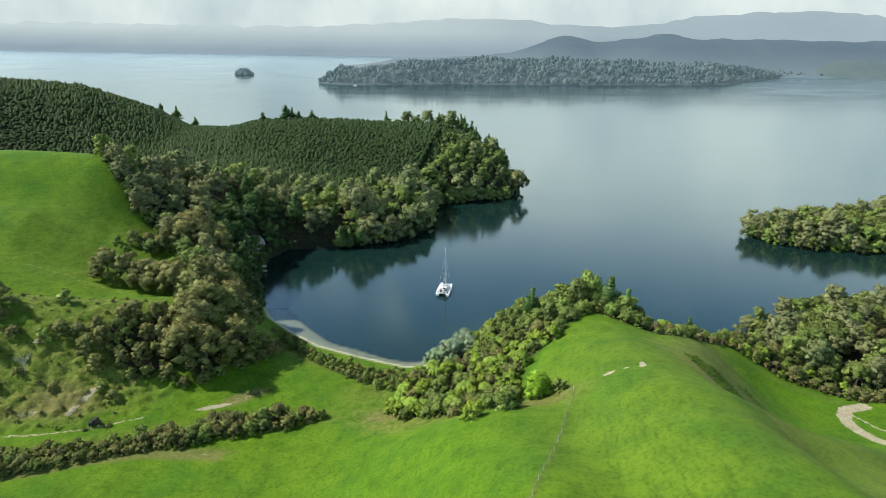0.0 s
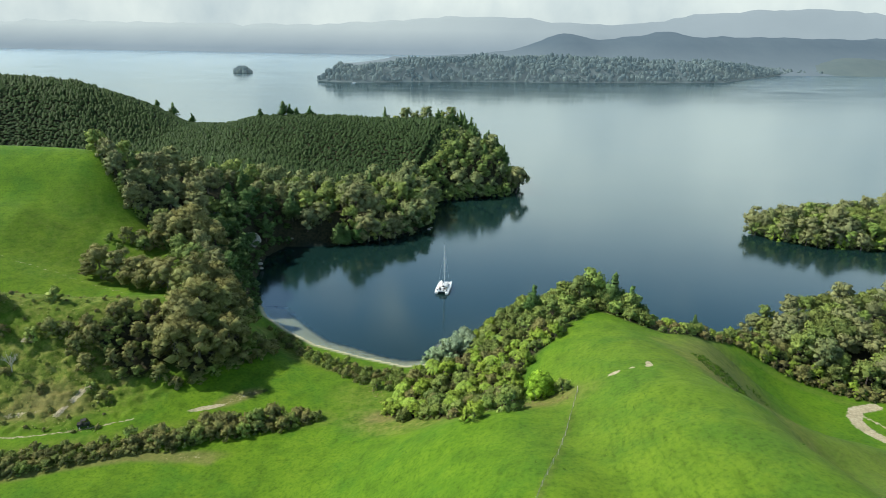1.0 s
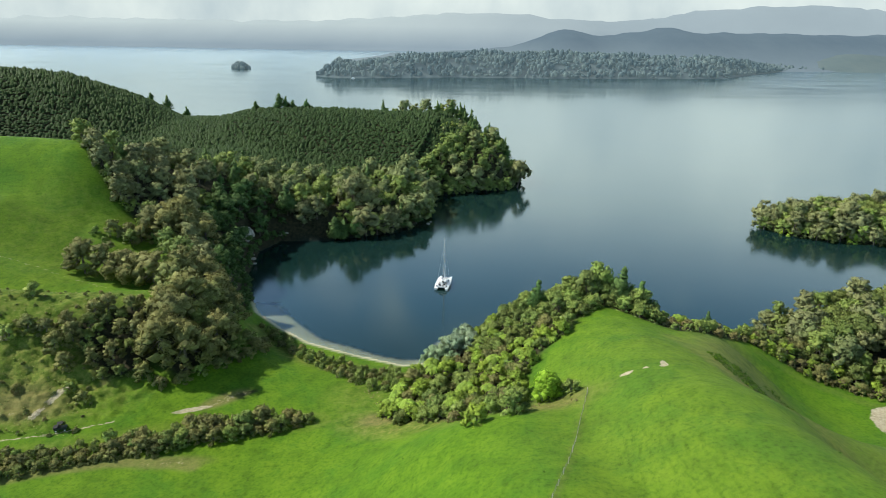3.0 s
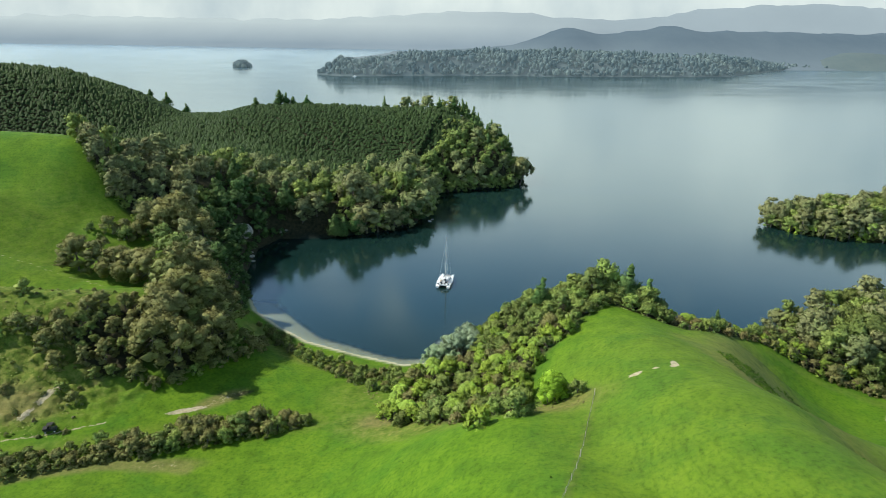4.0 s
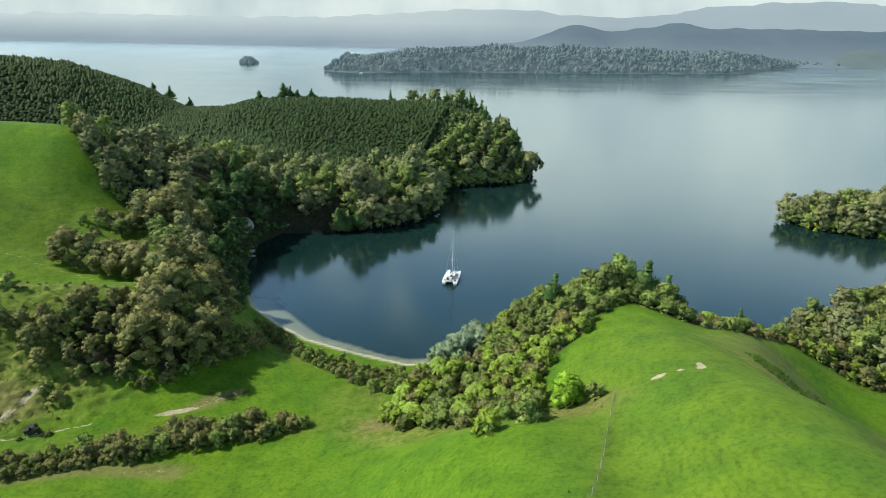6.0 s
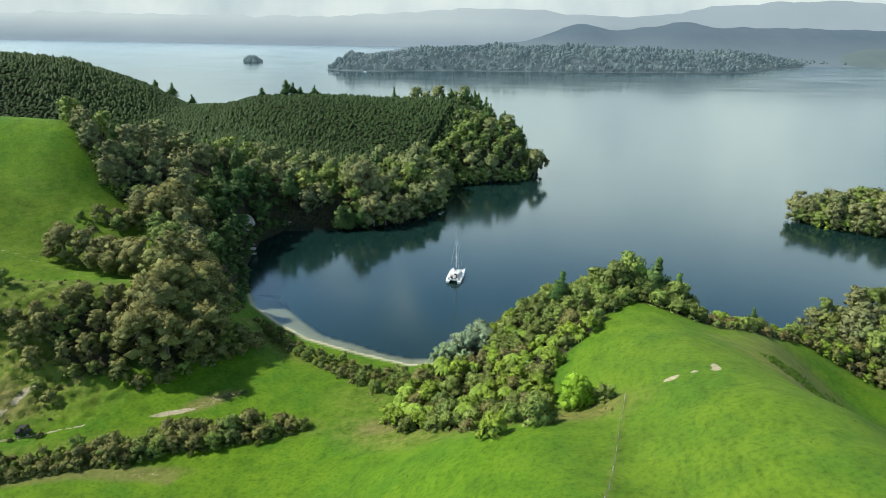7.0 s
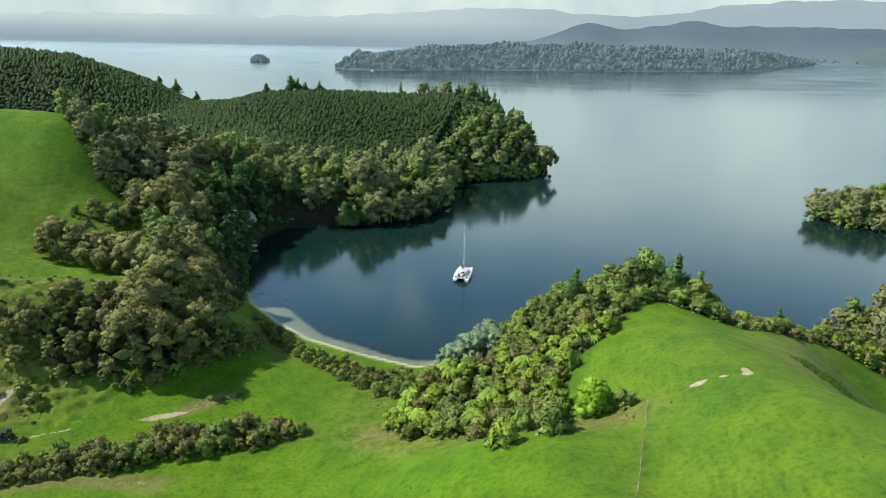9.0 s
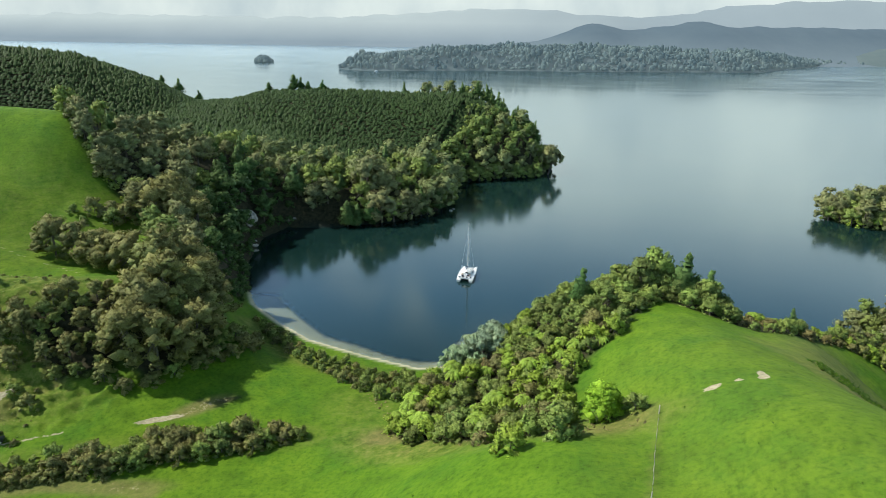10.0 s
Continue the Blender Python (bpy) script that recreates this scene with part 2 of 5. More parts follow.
def far_land(name, low, high, scale, glow=0.0, painted_mist=None, clumps=False):
    """Distant wooded hills; the haze of kilometres of air is painted in and glows."""
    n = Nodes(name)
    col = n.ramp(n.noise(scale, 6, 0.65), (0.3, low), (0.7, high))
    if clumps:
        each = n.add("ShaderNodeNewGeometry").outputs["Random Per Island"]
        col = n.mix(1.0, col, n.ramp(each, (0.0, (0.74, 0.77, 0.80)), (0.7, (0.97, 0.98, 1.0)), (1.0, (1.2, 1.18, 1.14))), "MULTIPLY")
    # pale mist painted on by height, strongest to the left
    if painted_mist:
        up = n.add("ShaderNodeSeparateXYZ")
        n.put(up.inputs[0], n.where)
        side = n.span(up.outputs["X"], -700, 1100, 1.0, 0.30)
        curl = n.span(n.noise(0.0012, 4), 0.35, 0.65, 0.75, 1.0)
        col = n.mix(n.math("MULTIPLY", n.math("MULTIPLY", n.span(up.outputs["Z"], *painted_mist), side), curl), col, (0.61, 0.71, 0.71))
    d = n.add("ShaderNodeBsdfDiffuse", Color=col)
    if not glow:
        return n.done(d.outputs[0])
    # the land glows in place of light scattered by the air
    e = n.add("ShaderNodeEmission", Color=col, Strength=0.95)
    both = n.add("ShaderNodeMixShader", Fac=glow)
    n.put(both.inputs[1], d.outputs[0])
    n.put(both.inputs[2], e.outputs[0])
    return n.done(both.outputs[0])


# blue haze is put into all of these colours, thicker with distance
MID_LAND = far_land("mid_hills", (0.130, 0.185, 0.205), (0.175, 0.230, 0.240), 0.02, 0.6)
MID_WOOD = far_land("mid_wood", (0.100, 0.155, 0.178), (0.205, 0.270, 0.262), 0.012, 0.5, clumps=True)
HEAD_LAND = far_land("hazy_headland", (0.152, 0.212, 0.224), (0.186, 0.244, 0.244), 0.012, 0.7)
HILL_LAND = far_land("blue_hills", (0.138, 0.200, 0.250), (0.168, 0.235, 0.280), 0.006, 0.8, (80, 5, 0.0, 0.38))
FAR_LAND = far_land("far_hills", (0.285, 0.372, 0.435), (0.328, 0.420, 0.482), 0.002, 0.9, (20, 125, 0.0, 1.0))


# plan of the land: shore outline and ridge lines, in metres
SHORE = [(-950, 760), (-420, 640), (-240, 585), (-150, 555), (-60, 530), (15, 500), (42, 468), (49, 446), (48, 430), (43, 417),
         (24, 410), (8, 402), (-6, 396), (-10, 372), (-10, 346), (-16, 330), (-30, 315), (-54, 304), (-76, 300), (-82, 285), (-78, 255),
         (-69, 229), (-64, 218), (-53, 206), (-42, 196), (-26, 188), (-11, 182), (-3, 184), (2, 196), (14, 207),
         (30, 216), (48, 212), (66, 200), (84, 190), (98, 196), (110, 212), (130, 228), (165, 236), (270, 232),
         (900, 215), (900, -500), (-950, -500)]
ISLE = [(164, 336), (170, 325), (184, 314), (206, 308), (236, 306), (275, 318), (282, 340), (262, 358), (222, 362), (182, 352)]
RIDGES = [  # (width, points x y height)
    (36, [(75, -160, 52), (56, 40, 42), (47, 95, 37), (46, 124, 32), (45, 150, 26.5), (45, 176, 22)]),
    (21, [(62, 60, 38), (54, 95, 33), (56, 126, 25), (63, 150, 22), (70, 168, 18.5), (90, 180, 12)]),
    (21, [(48, 108, 32), (58, 108, 30.5), (66, 106, 28.5), (74, 105, 27.0), (84, 106, 24.5), (95, 108, 20), (118, 112, 11)]),  # side spur
    (27, [(64, 40, 38), (70, 72, 33), (80, 90, 27), (96, 100, 20)]),
    (34, [(20, 40, 36), (18, 85, 31), (17, 110, 26)]),
    (42, [(-600, 200, 70), (-420, 245, 60), (-240, 262, 53), (-146, 267, 51), (-128, 300, 32)]),
    (36, [(-400, 190, 50), (-240, 225, 42), (-155, 233, 35), (-128, 236, 25)]),
    (26, [(-400, 120, 50), (-240, 150, 40), (-160, 165, 31), (-107, 176, 22.5), (-84, 184, 20)]),
    (29, [(-240, 205, 38), (-150, 206, 25), (-112, 202, 16), (-90, 194, 13)]),
    (27, [(-128, 300, 26), (-106, 252, 22), (-90, 220, 17)]),
    (60, [(-900, 420, 82), (-450, 470, 73), (-335, 492, 64), (-275, 503, 59), (-230, 520, 42), (-205, 530, 27)]),
    (66, [(-172, 496, 30), (-135, 481, 39), (-90, 476, 40), (0, 465, 39), (30, 448, 22)]),
    (48, [(-128, 300, 27), (-118, 340, 24), (-125, 400, 22), (-135, 470, 22)]),
    (17, [(-84, 312, 13), (-60, 320, 13), (-38, 327, 12), (-22, 344, 10.5), (-14, 372, 9.5), (-2, 406, 9)]),  # steep bank of the cove
    (38, [(-78, 345, 12), (-45, 368, 12), (-20, 400, 11)]),
    (36, [(125, 130, 5), (150, 195, 6), (230, 195, 12), (420, 150, 25)]),
]


def to_line(x, y, line):
    """Distance to a broken line and its height at the nearest place."""
    best = np.full(np.shape(x), 1e9)
    high = np.zeros(np.shape(x))
    for (ax, ay, *ah), (bx, by, *bh) in zip(line, line[1:]):
        dx, dy = bx - ax, by - ay
        f = np.clip(((x - ax) * dx + (y - ay) * dy) / (dx * dx + dy * dy), 0, 1)
        d = np.hypot(x - ax - f * dx, y - ay - f * dy)
        if ah:
            high = np.where(d < best, ah[0] + f * (bh[0] - ah[0]), high)
        best = np.minimum(best, d)
    return best, high


def inside(x, y, poly):
    odd = np.zeros(np.shape(x), bool)
    for (ax, ay), (bx, by) in zip(poly, poly[1:] + poly[:1]):
        if ay != by:
            odd ^= ((ay > y) != (by > y)) & (x < (bx - ax) * (y - ay) / (by - ay) + ax)
    return odd


def within(x, y, poly):
    """Signed distance to an outline, positive inside."""
    d, _ = to_line(x, y, poly + poly[:1])
    return np.where(inside(x, y, poly), d, -d)


def soft(v):
    v = np.clip(v, 0, 1)
    return v * v * (3 - 2 * v)


def height(x, y):
    x, y = np.asarray(x, float), np.asarray(y, float)
    total = np.exp(np.full(x.shape, 3.0) / 3)
    for width, line in RIDGES:
        d, h = to_line(x, y, line)
        total = total + np.exp(h * np.exp(-(d / width) ** 2) / 3) - 1
    z = 3 * np.log(total)
    roll = 0.5 * np.sin(x / 17 + 1.3 * np.sin(y / 23)) + 0.4 * np.sin(y / 13 + x / 31)
    z = z + roll * soft((z - 4) / 10)
    s = within(x, y, SHORE)
    # flat at the beach, steep banks elsewhere
    bank = 14 + 22 * np.exp(-(((x + 30) / 45) ** 2 + ((y - 190) / 28) ** 2))
    main = np.where(s > 0, 0.15 + z * soft((s + 2) / bank) , np.maximum(-2.6, s * 0.14))
    si = within(x, y, ISLE)
    isle = np.where(si > 0, 0.15 + 6 * soft(si / 26), np.maximum(-2.6, si * 0.3))
    return np.maximum(main, isle)


def mesh_object(name, verts, faces, material, parent=None, label="", category="", group="", kind="", smooth=False):
    me = bpy.data.meshes.new(name)
    me.from_pydata([tuple(map(float, v)) for v in verts], [], [tuple(map(int, f)) for f in faces])
    me.materials.append(material)
    if smooth:
        me.shade_smooth()
    ob = new(name, me)
    ob.parent = parent
    return tagged(ob, label, category, group, kind)


def sheet(xs, ys, z):
    """Vertices and faces of a height sheet."""
    gx, gy = np.meshgrid(xs, ys)
    v = np.stack([gx, gy, z], -1).reshape(-1, 3)
    w, h = len(xs), len(ys)
    i = (np.arange(h - 1)[:, None] * w + np.arange(w - 1)[None]).ravel()
    return v, np.stack([i, i + 1, i + w + 1, i + w], 1)


def steps(*spans):
    """Grid lines: (start, end, step) one after another."""
    return np.unique(np.concatenate([np.arange(a, b + 1e-6, s) for a, b, s in spans]).round(3))


def near_line(x, y, line, half):
    return soft(1.5 - to_line(x, y, line)[0] / half)


def blob(x, y, cx, cy, rx, ry=None, turn=0.0):
    c, s = math.cos(radians(turn)), math.sin(radians(turn))
    u, v = (x - cx) * c + (y - cy) * s, -(x - cx) * s + (y - cy) * c
    return soft(1.6 - np.hypot(u / rx, v / (ry or rx)))


WOOD_SLOPE = [(-152, 286), (-144, 268), (-134, 257), (-126, 251), (-117, 246.5), (-106, 239), (-98, 230), (-92, 214), (-84, 202), (-76, 210),
              (-76, 224), (-80, 250), (-84, 284), (-76, 303), (-40, 317), (-5, 342), (6, 372), (23, 404), (46, 420), (56, 446),
              (48, 468), (15, 500), (-60, 530), (-240, 585), (-420, 640), (-900, 740), (-900, 330), (-500, 340), (-300, 340), (-200, 320)]
ROUGH_BANK = [(-135, 140), (-84, 138), (-86, 152), (-98, 168), (-86, 182), (-112, 186), (-140, 182)]
CLUMP = [(-82, 201), (-78, 180), (-76, 163), (-68, 160), (-61, 172), (-60, 184), (-65, 197), (-72, 207)]
SHADE = [(-102, 306), (-97, 266), (-89, 240), (-80, 224), (-66, 214), (-72, 240), (-78, 280), (-74, 306), (-88, 318)]  # shaded pocket under the slope, its ground painted dark
THICKET = [(-100, 166), (-86, 156), (-76, 160), (-77, 178), (-84, 180), (-92, 173)]
CAPE = [(-14, 147), (-8, 141), (-2, 139.5), (4, 129), (10, 125.5), (16, 128), (18, 136), (20, 147), (24, 153), (31, 159.5), (36, 167.5), (44, 179), (53, 171), (62, 166), (76, 169), (88, 174),
        (90, 186), (66, 198), (48, 210), (30, 214), (14, 205), (2, 194), (-3, 182), (-8, 166)]
RIGHT = [(84, 174), (94, 168), (106, 163), (116, 156), (150, 150), (300, 120), (900, 60), (900, 215), (270, 232), (165, 235), (130, 227), (110, 211), (98, 195), (88, 188)]
FARM_TRACK = [(-135, 132), (-109, 135), (-101.7, 136), (-90.5, 138.7), (-84.6, 141.5), (-78, 144.5)]
MUD_TRACK = [(-130, 117), (-101, 121), (-94, 123), (-84.6, 127), (-72.5, 130.3), (-60, 130.6), (-54, 129.5)]
TERRACE = [(-175, 211), (-152, 209.2), (-138, 208), (-128, 206.5), (-118.8, 203), (-111, 201.8), (-103, 198.5), (-93, 190.5), (-86, 186.5)]


def ground():
    xs = steps((-4700, -900, 380), (-900, -420, 40), (-420, -170, 6), (-170, -112, 1.1), (-112, -45, 0.65), (-45, 30, 1.1), (30, 50, 0.65), (50, 100, 1.1), (100, 116, 0.8), (116, 140, 1.1), (140, 300, 5), (300, 900, 40), (900, 4700, 380))
    ys = steps((-900, -100, 80), (-100, 60, 8), (60, 118, 1.1), (118, 162, 0.65), (162, 275, 1.1), (275, 600, 5), (600, 900, 25), (900, 4900, 250))
    gx, gy = np.meshgrid(xs, ys)
    z = height(gx, gy)
    # hummocks on the grazed banks
    near = (gx > -180) & (gx < 110) & (gy > 80) & (gy < 290) & (z > 0.8)
    lumps = np.array([noise.fractal((a / 2.6, b / 2.6, 0.7), 1.0, 2.0, 3) for a, b in zip(gx[near], gy[near])])
    amount = 0.12 + 0.85 * blob(gx, gy, -106, 153, 30, 13, 10) + 0.35 * blob(gx, gy, -110, 178, 30, 12) + 0.3 * blob(gx, gy, -8, 140, 22, 8, -25) + 0.22 * blob(gx, gy, 62, 121, 5, 20, 8)
    bank = blob(gx, gy, -106, 155, 32, 16, 10)  # stock have trodden narrow ledges along the bank
    z[near] += lumps * amount[near]
    z[near] += 0.26 * (bank * np.sin(z * 2 * math.pi / 1.15))[near] + 0.05 * lumps * bank[near]
    v, f = sheet(xs, ys, z)
    ob = mesh_object("ground", v, f, GROUND, kind="structure", label="rolling green pasture, rough banks and sandy lake bed", category="ground", smooth=True)
    x, y = gx.ravel(), gy.ravel()
    zz = z.ravel()
    s = within(x, y, SHORE)
    # floor of the woods; SHADE and the cove shore are darkened for tree shade
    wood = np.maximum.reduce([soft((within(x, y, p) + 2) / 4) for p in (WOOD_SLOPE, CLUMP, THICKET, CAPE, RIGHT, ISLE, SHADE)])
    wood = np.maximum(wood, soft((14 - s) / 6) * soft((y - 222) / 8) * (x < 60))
    rough = np.maximum.reduce([
        0.9 * blob(x, y, -108, 152, 26, 12, 10), 0.65 * blob(x, y, -105, 174, 28, 12), 0.75 * near_line(x, y, [(-20, 174), (-42, 184), (-58, 199)], 4.5),
        0.8 * blob(x, y, -8, 140, 16, 7, -25), 0.8 * blob(x, y, 16, 126, 14, 5, -10), 0.4 * blob(x, y, -16, 158, 12, 9),
        0.55 * blob(x, y, 63, 121, 4, 22, 8), 0.4 * near_line(x, y, [(-105, 127), (-60, 142), (-30, 147)], 4), 0.25 * blob(x, y, -125, 225, 30, 25)])
    wood = np.maximum(wood, 0.75 * blob(x, y, -50.2, 158.8, 2.4, 0.8, 32))  # a damp hollow
    # the right flank of the spur is also toned a darker olive-brown
    dry = np.maximum.reduce([0.6 * blob(x, y, -14, 145, 5, 3), 0.4 * blob(x, y, 24, 124, 6, 2.5, 15), 0.6 * blob(x, y, -100, 147, 8, 4), 0.6 * near_line(x, y, MUD_TRACK, 2.0), 0.6 * blob(x, y, -60, 130.5, 8, 2, 5), 0.7 * blob(x, y, -55, 155.5, 6, 2, 42), 0.42 * blob(x, y, 70, 140, 11, 28, -8), 0.3 * near_line(x, y, [(57.5, 153), (60, 140), (62, 128)], 4), 0.25 * blob(x, y, 78, 92, 22, 17), 0.09 * blob(x, y, 46, 112, 28, 42), 0.5 * blob(x, y, -105, 144, 9, 2.5, 15),
                             0.15 * near_line(x, y, [(86, 168), (104, 160), (114, 152)], 1.5), 0.28 * near_line(x, y, [(29.2, 123.5), (25.4, 112), (20.5, 97), (10, 70)], 0.5)])
    soil = np.maximum.reduce([0.60 * near_line(x, y, FARM_TRACK, 0.42), 0.25 * near_line(x, y, MUD_TRACK, 1.6), 0.36 * blob(x, y, -60, 130.5, 6, 1.6, 5),
                              1.2 * blob(x, y, -61.5, 150.3, 4.2, 0.75, 24), 0.42 * blob(x, y, -54, 156.2, 5, 1.6, 42),
                              0.8 * blob(x, y, -94, 150.5, 0.9, 3.2, -30), 0.7 * blob(x, y, -96.5, 144.5, 0.7, 2.5, -30), 0.5 * blob(x, y, -106, 143, 5, 0.7, 15),
                              1.0 * blob(x, y, 37.0, 124.9, 1.3, 0.65, 10), 0.85 * blob(x, y, 40.9, 125.3, 0.7, 0.5), 0.95 * blob(x, y, 44.6, 126.2, 0.65, 1.6, -12), 0.9 * blob(x, y, 44.3, 125.0, 0.9, 0.6),
                              0.8 * near_line(x, y, [(116, 153), (110, 151.5), (107.5, 148), (106.5, 143), (107.3, 138), (109.5, 131)], 1.9), 0.62 * near_line(x, y, [(110, 149), (113, 141), (121, 136)], 0.7),
                              blob(x, y, -112, 160, 1.6, 0.8), 0.47 * near_line(x, y, TERRACE, 0.55)])
    wobble = 0.5 * np.sin(x / 2.3 + y / 5) + 0.3 * np.sin(x / 0.8 - y)
    reach = np.interp(x, (-66, -55, -44, -30, -10), (9.5, 8.8, 7.0, 5.0, 4.2))
    beach = np.exp(-((x + 32) / 38.0) ** 2) * ((y > 150) & (y < 228))
    sand = soft((1.5 - s) / 1.0) * soft((s + 12) / 6.0) * soft((beach - 0.25) / 0.3) * soft((1.2 - zz) / 0.4)
    shelf = soft((beach - 0.2) / 0.35) * soft((s + wobble + reach) / 1.6)
    # bed colour darkens offshore for light lost in deeper water
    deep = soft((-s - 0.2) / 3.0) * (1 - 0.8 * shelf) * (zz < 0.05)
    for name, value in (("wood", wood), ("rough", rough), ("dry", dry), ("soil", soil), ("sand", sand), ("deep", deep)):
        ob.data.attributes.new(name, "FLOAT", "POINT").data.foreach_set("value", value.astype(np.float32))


ground()


def water():
    xs = steps((-4700, -200, 900), (-200, -78, 30), (-78, 8, 1.0), (8, 200, 30), (200, 4700, 900))
    ys = steps((-900, 150, 150), (150, 172, 8), (172, 236, 1.0), (236, 300, 20), (300, 4900, 460))
    gx, gy = np.meshgrid(xs, ys)
    v, f = sheet(xs, ys, np.zeros(gx.shape))
    ob = mesh_object("water", v, f, WATER, kind="structure", label="calm dark blue lake reflecting cloud and wooded banks", category="lake")
    x, y = gx.ravel(), gy.ravel()
    s = within(x, y, SHORE)
    wobble = 0.5 * np.sin(x / 2.3 + y / 5) + 0.3 * np.sin(x / 0.8 - y)
    reach = np.interp(x, (-66, -55, -44, -30, -10), (9.5, 8.8, 7.0, 5.0, 4.2))
    shelf = soft((np.exp(-((x + 32) / 38.0) ** 2) * ((y > 150) & (y < 228)) - 0.2) / 0.35) * soft((s + wobble + reach) / 1.6)
    ob.data.attributes.new("deep", "FLOAT", "POINT").data.foreach_set("value", (1 - shelf).astype(np.float32))
    ob.visible_shadow = False


water()


# ---- distant land ----
def rounded(line, n=8):
    """The crest line with its corners rounded off."""
    p = np.array(line, float)
    p = np.concatenate([2 * p[:1] - p[1:2], p, 2 * p[-1:] - p[-2:-1]])
    out = []
    for a, b, c, d in zip(p, p[1:], p[2:], p[3:]):
        for t in np.linspace(0, 1, n, endpoint=False):
            out.append(tuple(0.5 * (2 * b + (c - a) * t + (2 * a - 5 * b + 4 * c - d) * t * t + (3 * b - a - 3 * c + d) * t ** 3)))
    return out + [tuple(p[-2])]


def hills(name, xs, ys, line, width, material, label, rough=0.0):
    """A range along a crest line (x, y, height)."""
    gx, gy = np.meshgrid(xs, ys)
    d, h = to_line(gx, gy, rounded(line))
    z = (h + 4) * np.exp(-(d / width) ** 2) - 4
    if rough:
        z = z + rough * np.array([noise.fractal((a / 90, b / 90, 0.3), 1.0, 2.0, 4) for a, b in zip(gx.ravel(), gy.ravel())]).reshape(z.shape) * soft(z / 20)
    v, f = sheet(xs, ys, np.maximum(z, -6.0))
    return mesh_object(name, v, f, material, kind="structure", label=label, category="hills", smooth=True)


MID_SHORE = [(-284, 1478), (-235, 1440), (-180, 1432), (13, 1508), (272, 1531), (552, 1595), (671, 1622), (822, 1809), (1069, 2089), (1300, 2300), (900, 2500), (100, 2300), (-120, 1700), (-250, 1530)]


def mid_island():
    xs, ys = steps((-310, 1400, 15)), steps((1400, 2500, 15))
    gx, gy = np.meshgrid(xs, ys)
    s = within(gx, gy, MID_SHORE)
    line = [(-240, 1490, 28), (-180, 1470, 20), (-100, 1560, 34), (0, 1610, 42), (300, 1700, 46), (740, 1780, 34), (950, 2000, 12)]
    d, h = to_line(gx, gy, line)
    z = h * np.exp(-(d / 150) ** 2) * soft((s + 4) / 50) + np.minimum(s * 0.1, 1)
    v, f = sheet(xs, ys, np.maximum(z, -6))
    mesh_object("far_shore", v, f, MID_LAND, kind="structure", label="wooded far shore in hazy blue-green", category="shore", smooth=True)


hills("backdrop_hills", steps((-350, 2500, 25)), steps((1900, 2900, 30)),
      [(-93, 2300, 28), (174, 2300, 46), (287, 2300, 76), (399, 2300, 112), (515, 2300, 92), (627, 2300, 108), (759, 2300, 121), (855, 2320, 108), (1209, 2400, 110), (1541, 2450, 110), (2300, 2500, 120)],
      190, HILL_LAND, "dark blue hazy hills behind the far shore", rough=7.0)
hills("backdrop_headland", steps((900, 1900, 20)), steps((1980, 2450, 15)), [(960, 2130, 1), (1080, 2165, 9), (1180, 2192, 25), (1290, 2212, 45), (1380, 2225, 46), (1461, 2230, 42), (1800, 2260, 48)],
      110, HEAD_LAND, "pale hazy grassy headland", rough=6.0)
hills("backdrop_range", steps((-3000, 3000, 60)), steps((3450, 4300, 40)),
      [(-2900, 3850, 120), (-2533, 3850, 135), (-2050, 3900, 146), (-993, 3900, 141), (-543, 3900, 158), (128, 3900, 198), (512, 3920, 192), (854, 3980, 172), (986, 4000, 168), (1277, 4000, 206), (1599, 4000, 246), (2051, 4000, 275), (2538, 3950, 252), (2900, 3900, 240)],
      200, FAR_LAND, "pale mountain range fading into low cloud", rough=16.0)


def far_wood():
    """Tree clumps of the far shore and the islet, too many and too far to count."""
    mid_island()
    rng = random.Random(11)
    spots = []
    for _ in range(16000):
        x, y = rng.uniform(-284, 1150), rng.uniform(1430, 2150)
        spots.append((x, y))
    px, py = np.array(spots).T
    s = within(px, py, MID_SHORE)
    ok = (s > 1) & (s < 260)
    line = [(-240, 1490, 28), (-180, 1470, 20), (-100, 1560, 34), (0, 1610, 42), (300, 1700, 46), (740, 1780, 34), (950, 2000, 12)]
    v, f = [], []
    d, h = to_line(px, py, line)
    pz = h * np.exp(-(d / 150) ** 2) * soft((s + 4) / 50)
    for x, y, z, far in zip(px[ok], py[ok], pz[ok], s[ok]):
        if far > 70 and rng.random() < 0.55:
            continue
        r, tall = rng.uniform(2.6, 7), rng.uniform(5, 12.5) * (1.1 + 0.45 * math.sin(x / 61) * math.sin(x / 23 + y / 40))
        clump(v, f, rng, x, y, z, r, tall)
    for _ in range(150):  # scattered over the grassy headland
        x = rng.uniform(1090, 1750)
        clump(v, f, rng, x, 2190 - rng.uniform(0, 110), rng.uniform(0, 3), rng.uniform(3, 6), rng.uniform(6, 12))
    for _ in range(70):  # the islet
        a, q = rng.uniform(0, 6.283), math.sqrt(rng.random())
        clump(v, f, rng, -512 + 22 * q * math.cos(a), 1708 + 14 * q * math.sin(a), -1, rng.uniform(4, 6), 9 + 11 * (1 - q * q))
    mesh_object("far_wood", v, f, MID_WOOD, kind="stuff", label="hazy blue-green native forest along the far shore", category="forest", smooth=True)


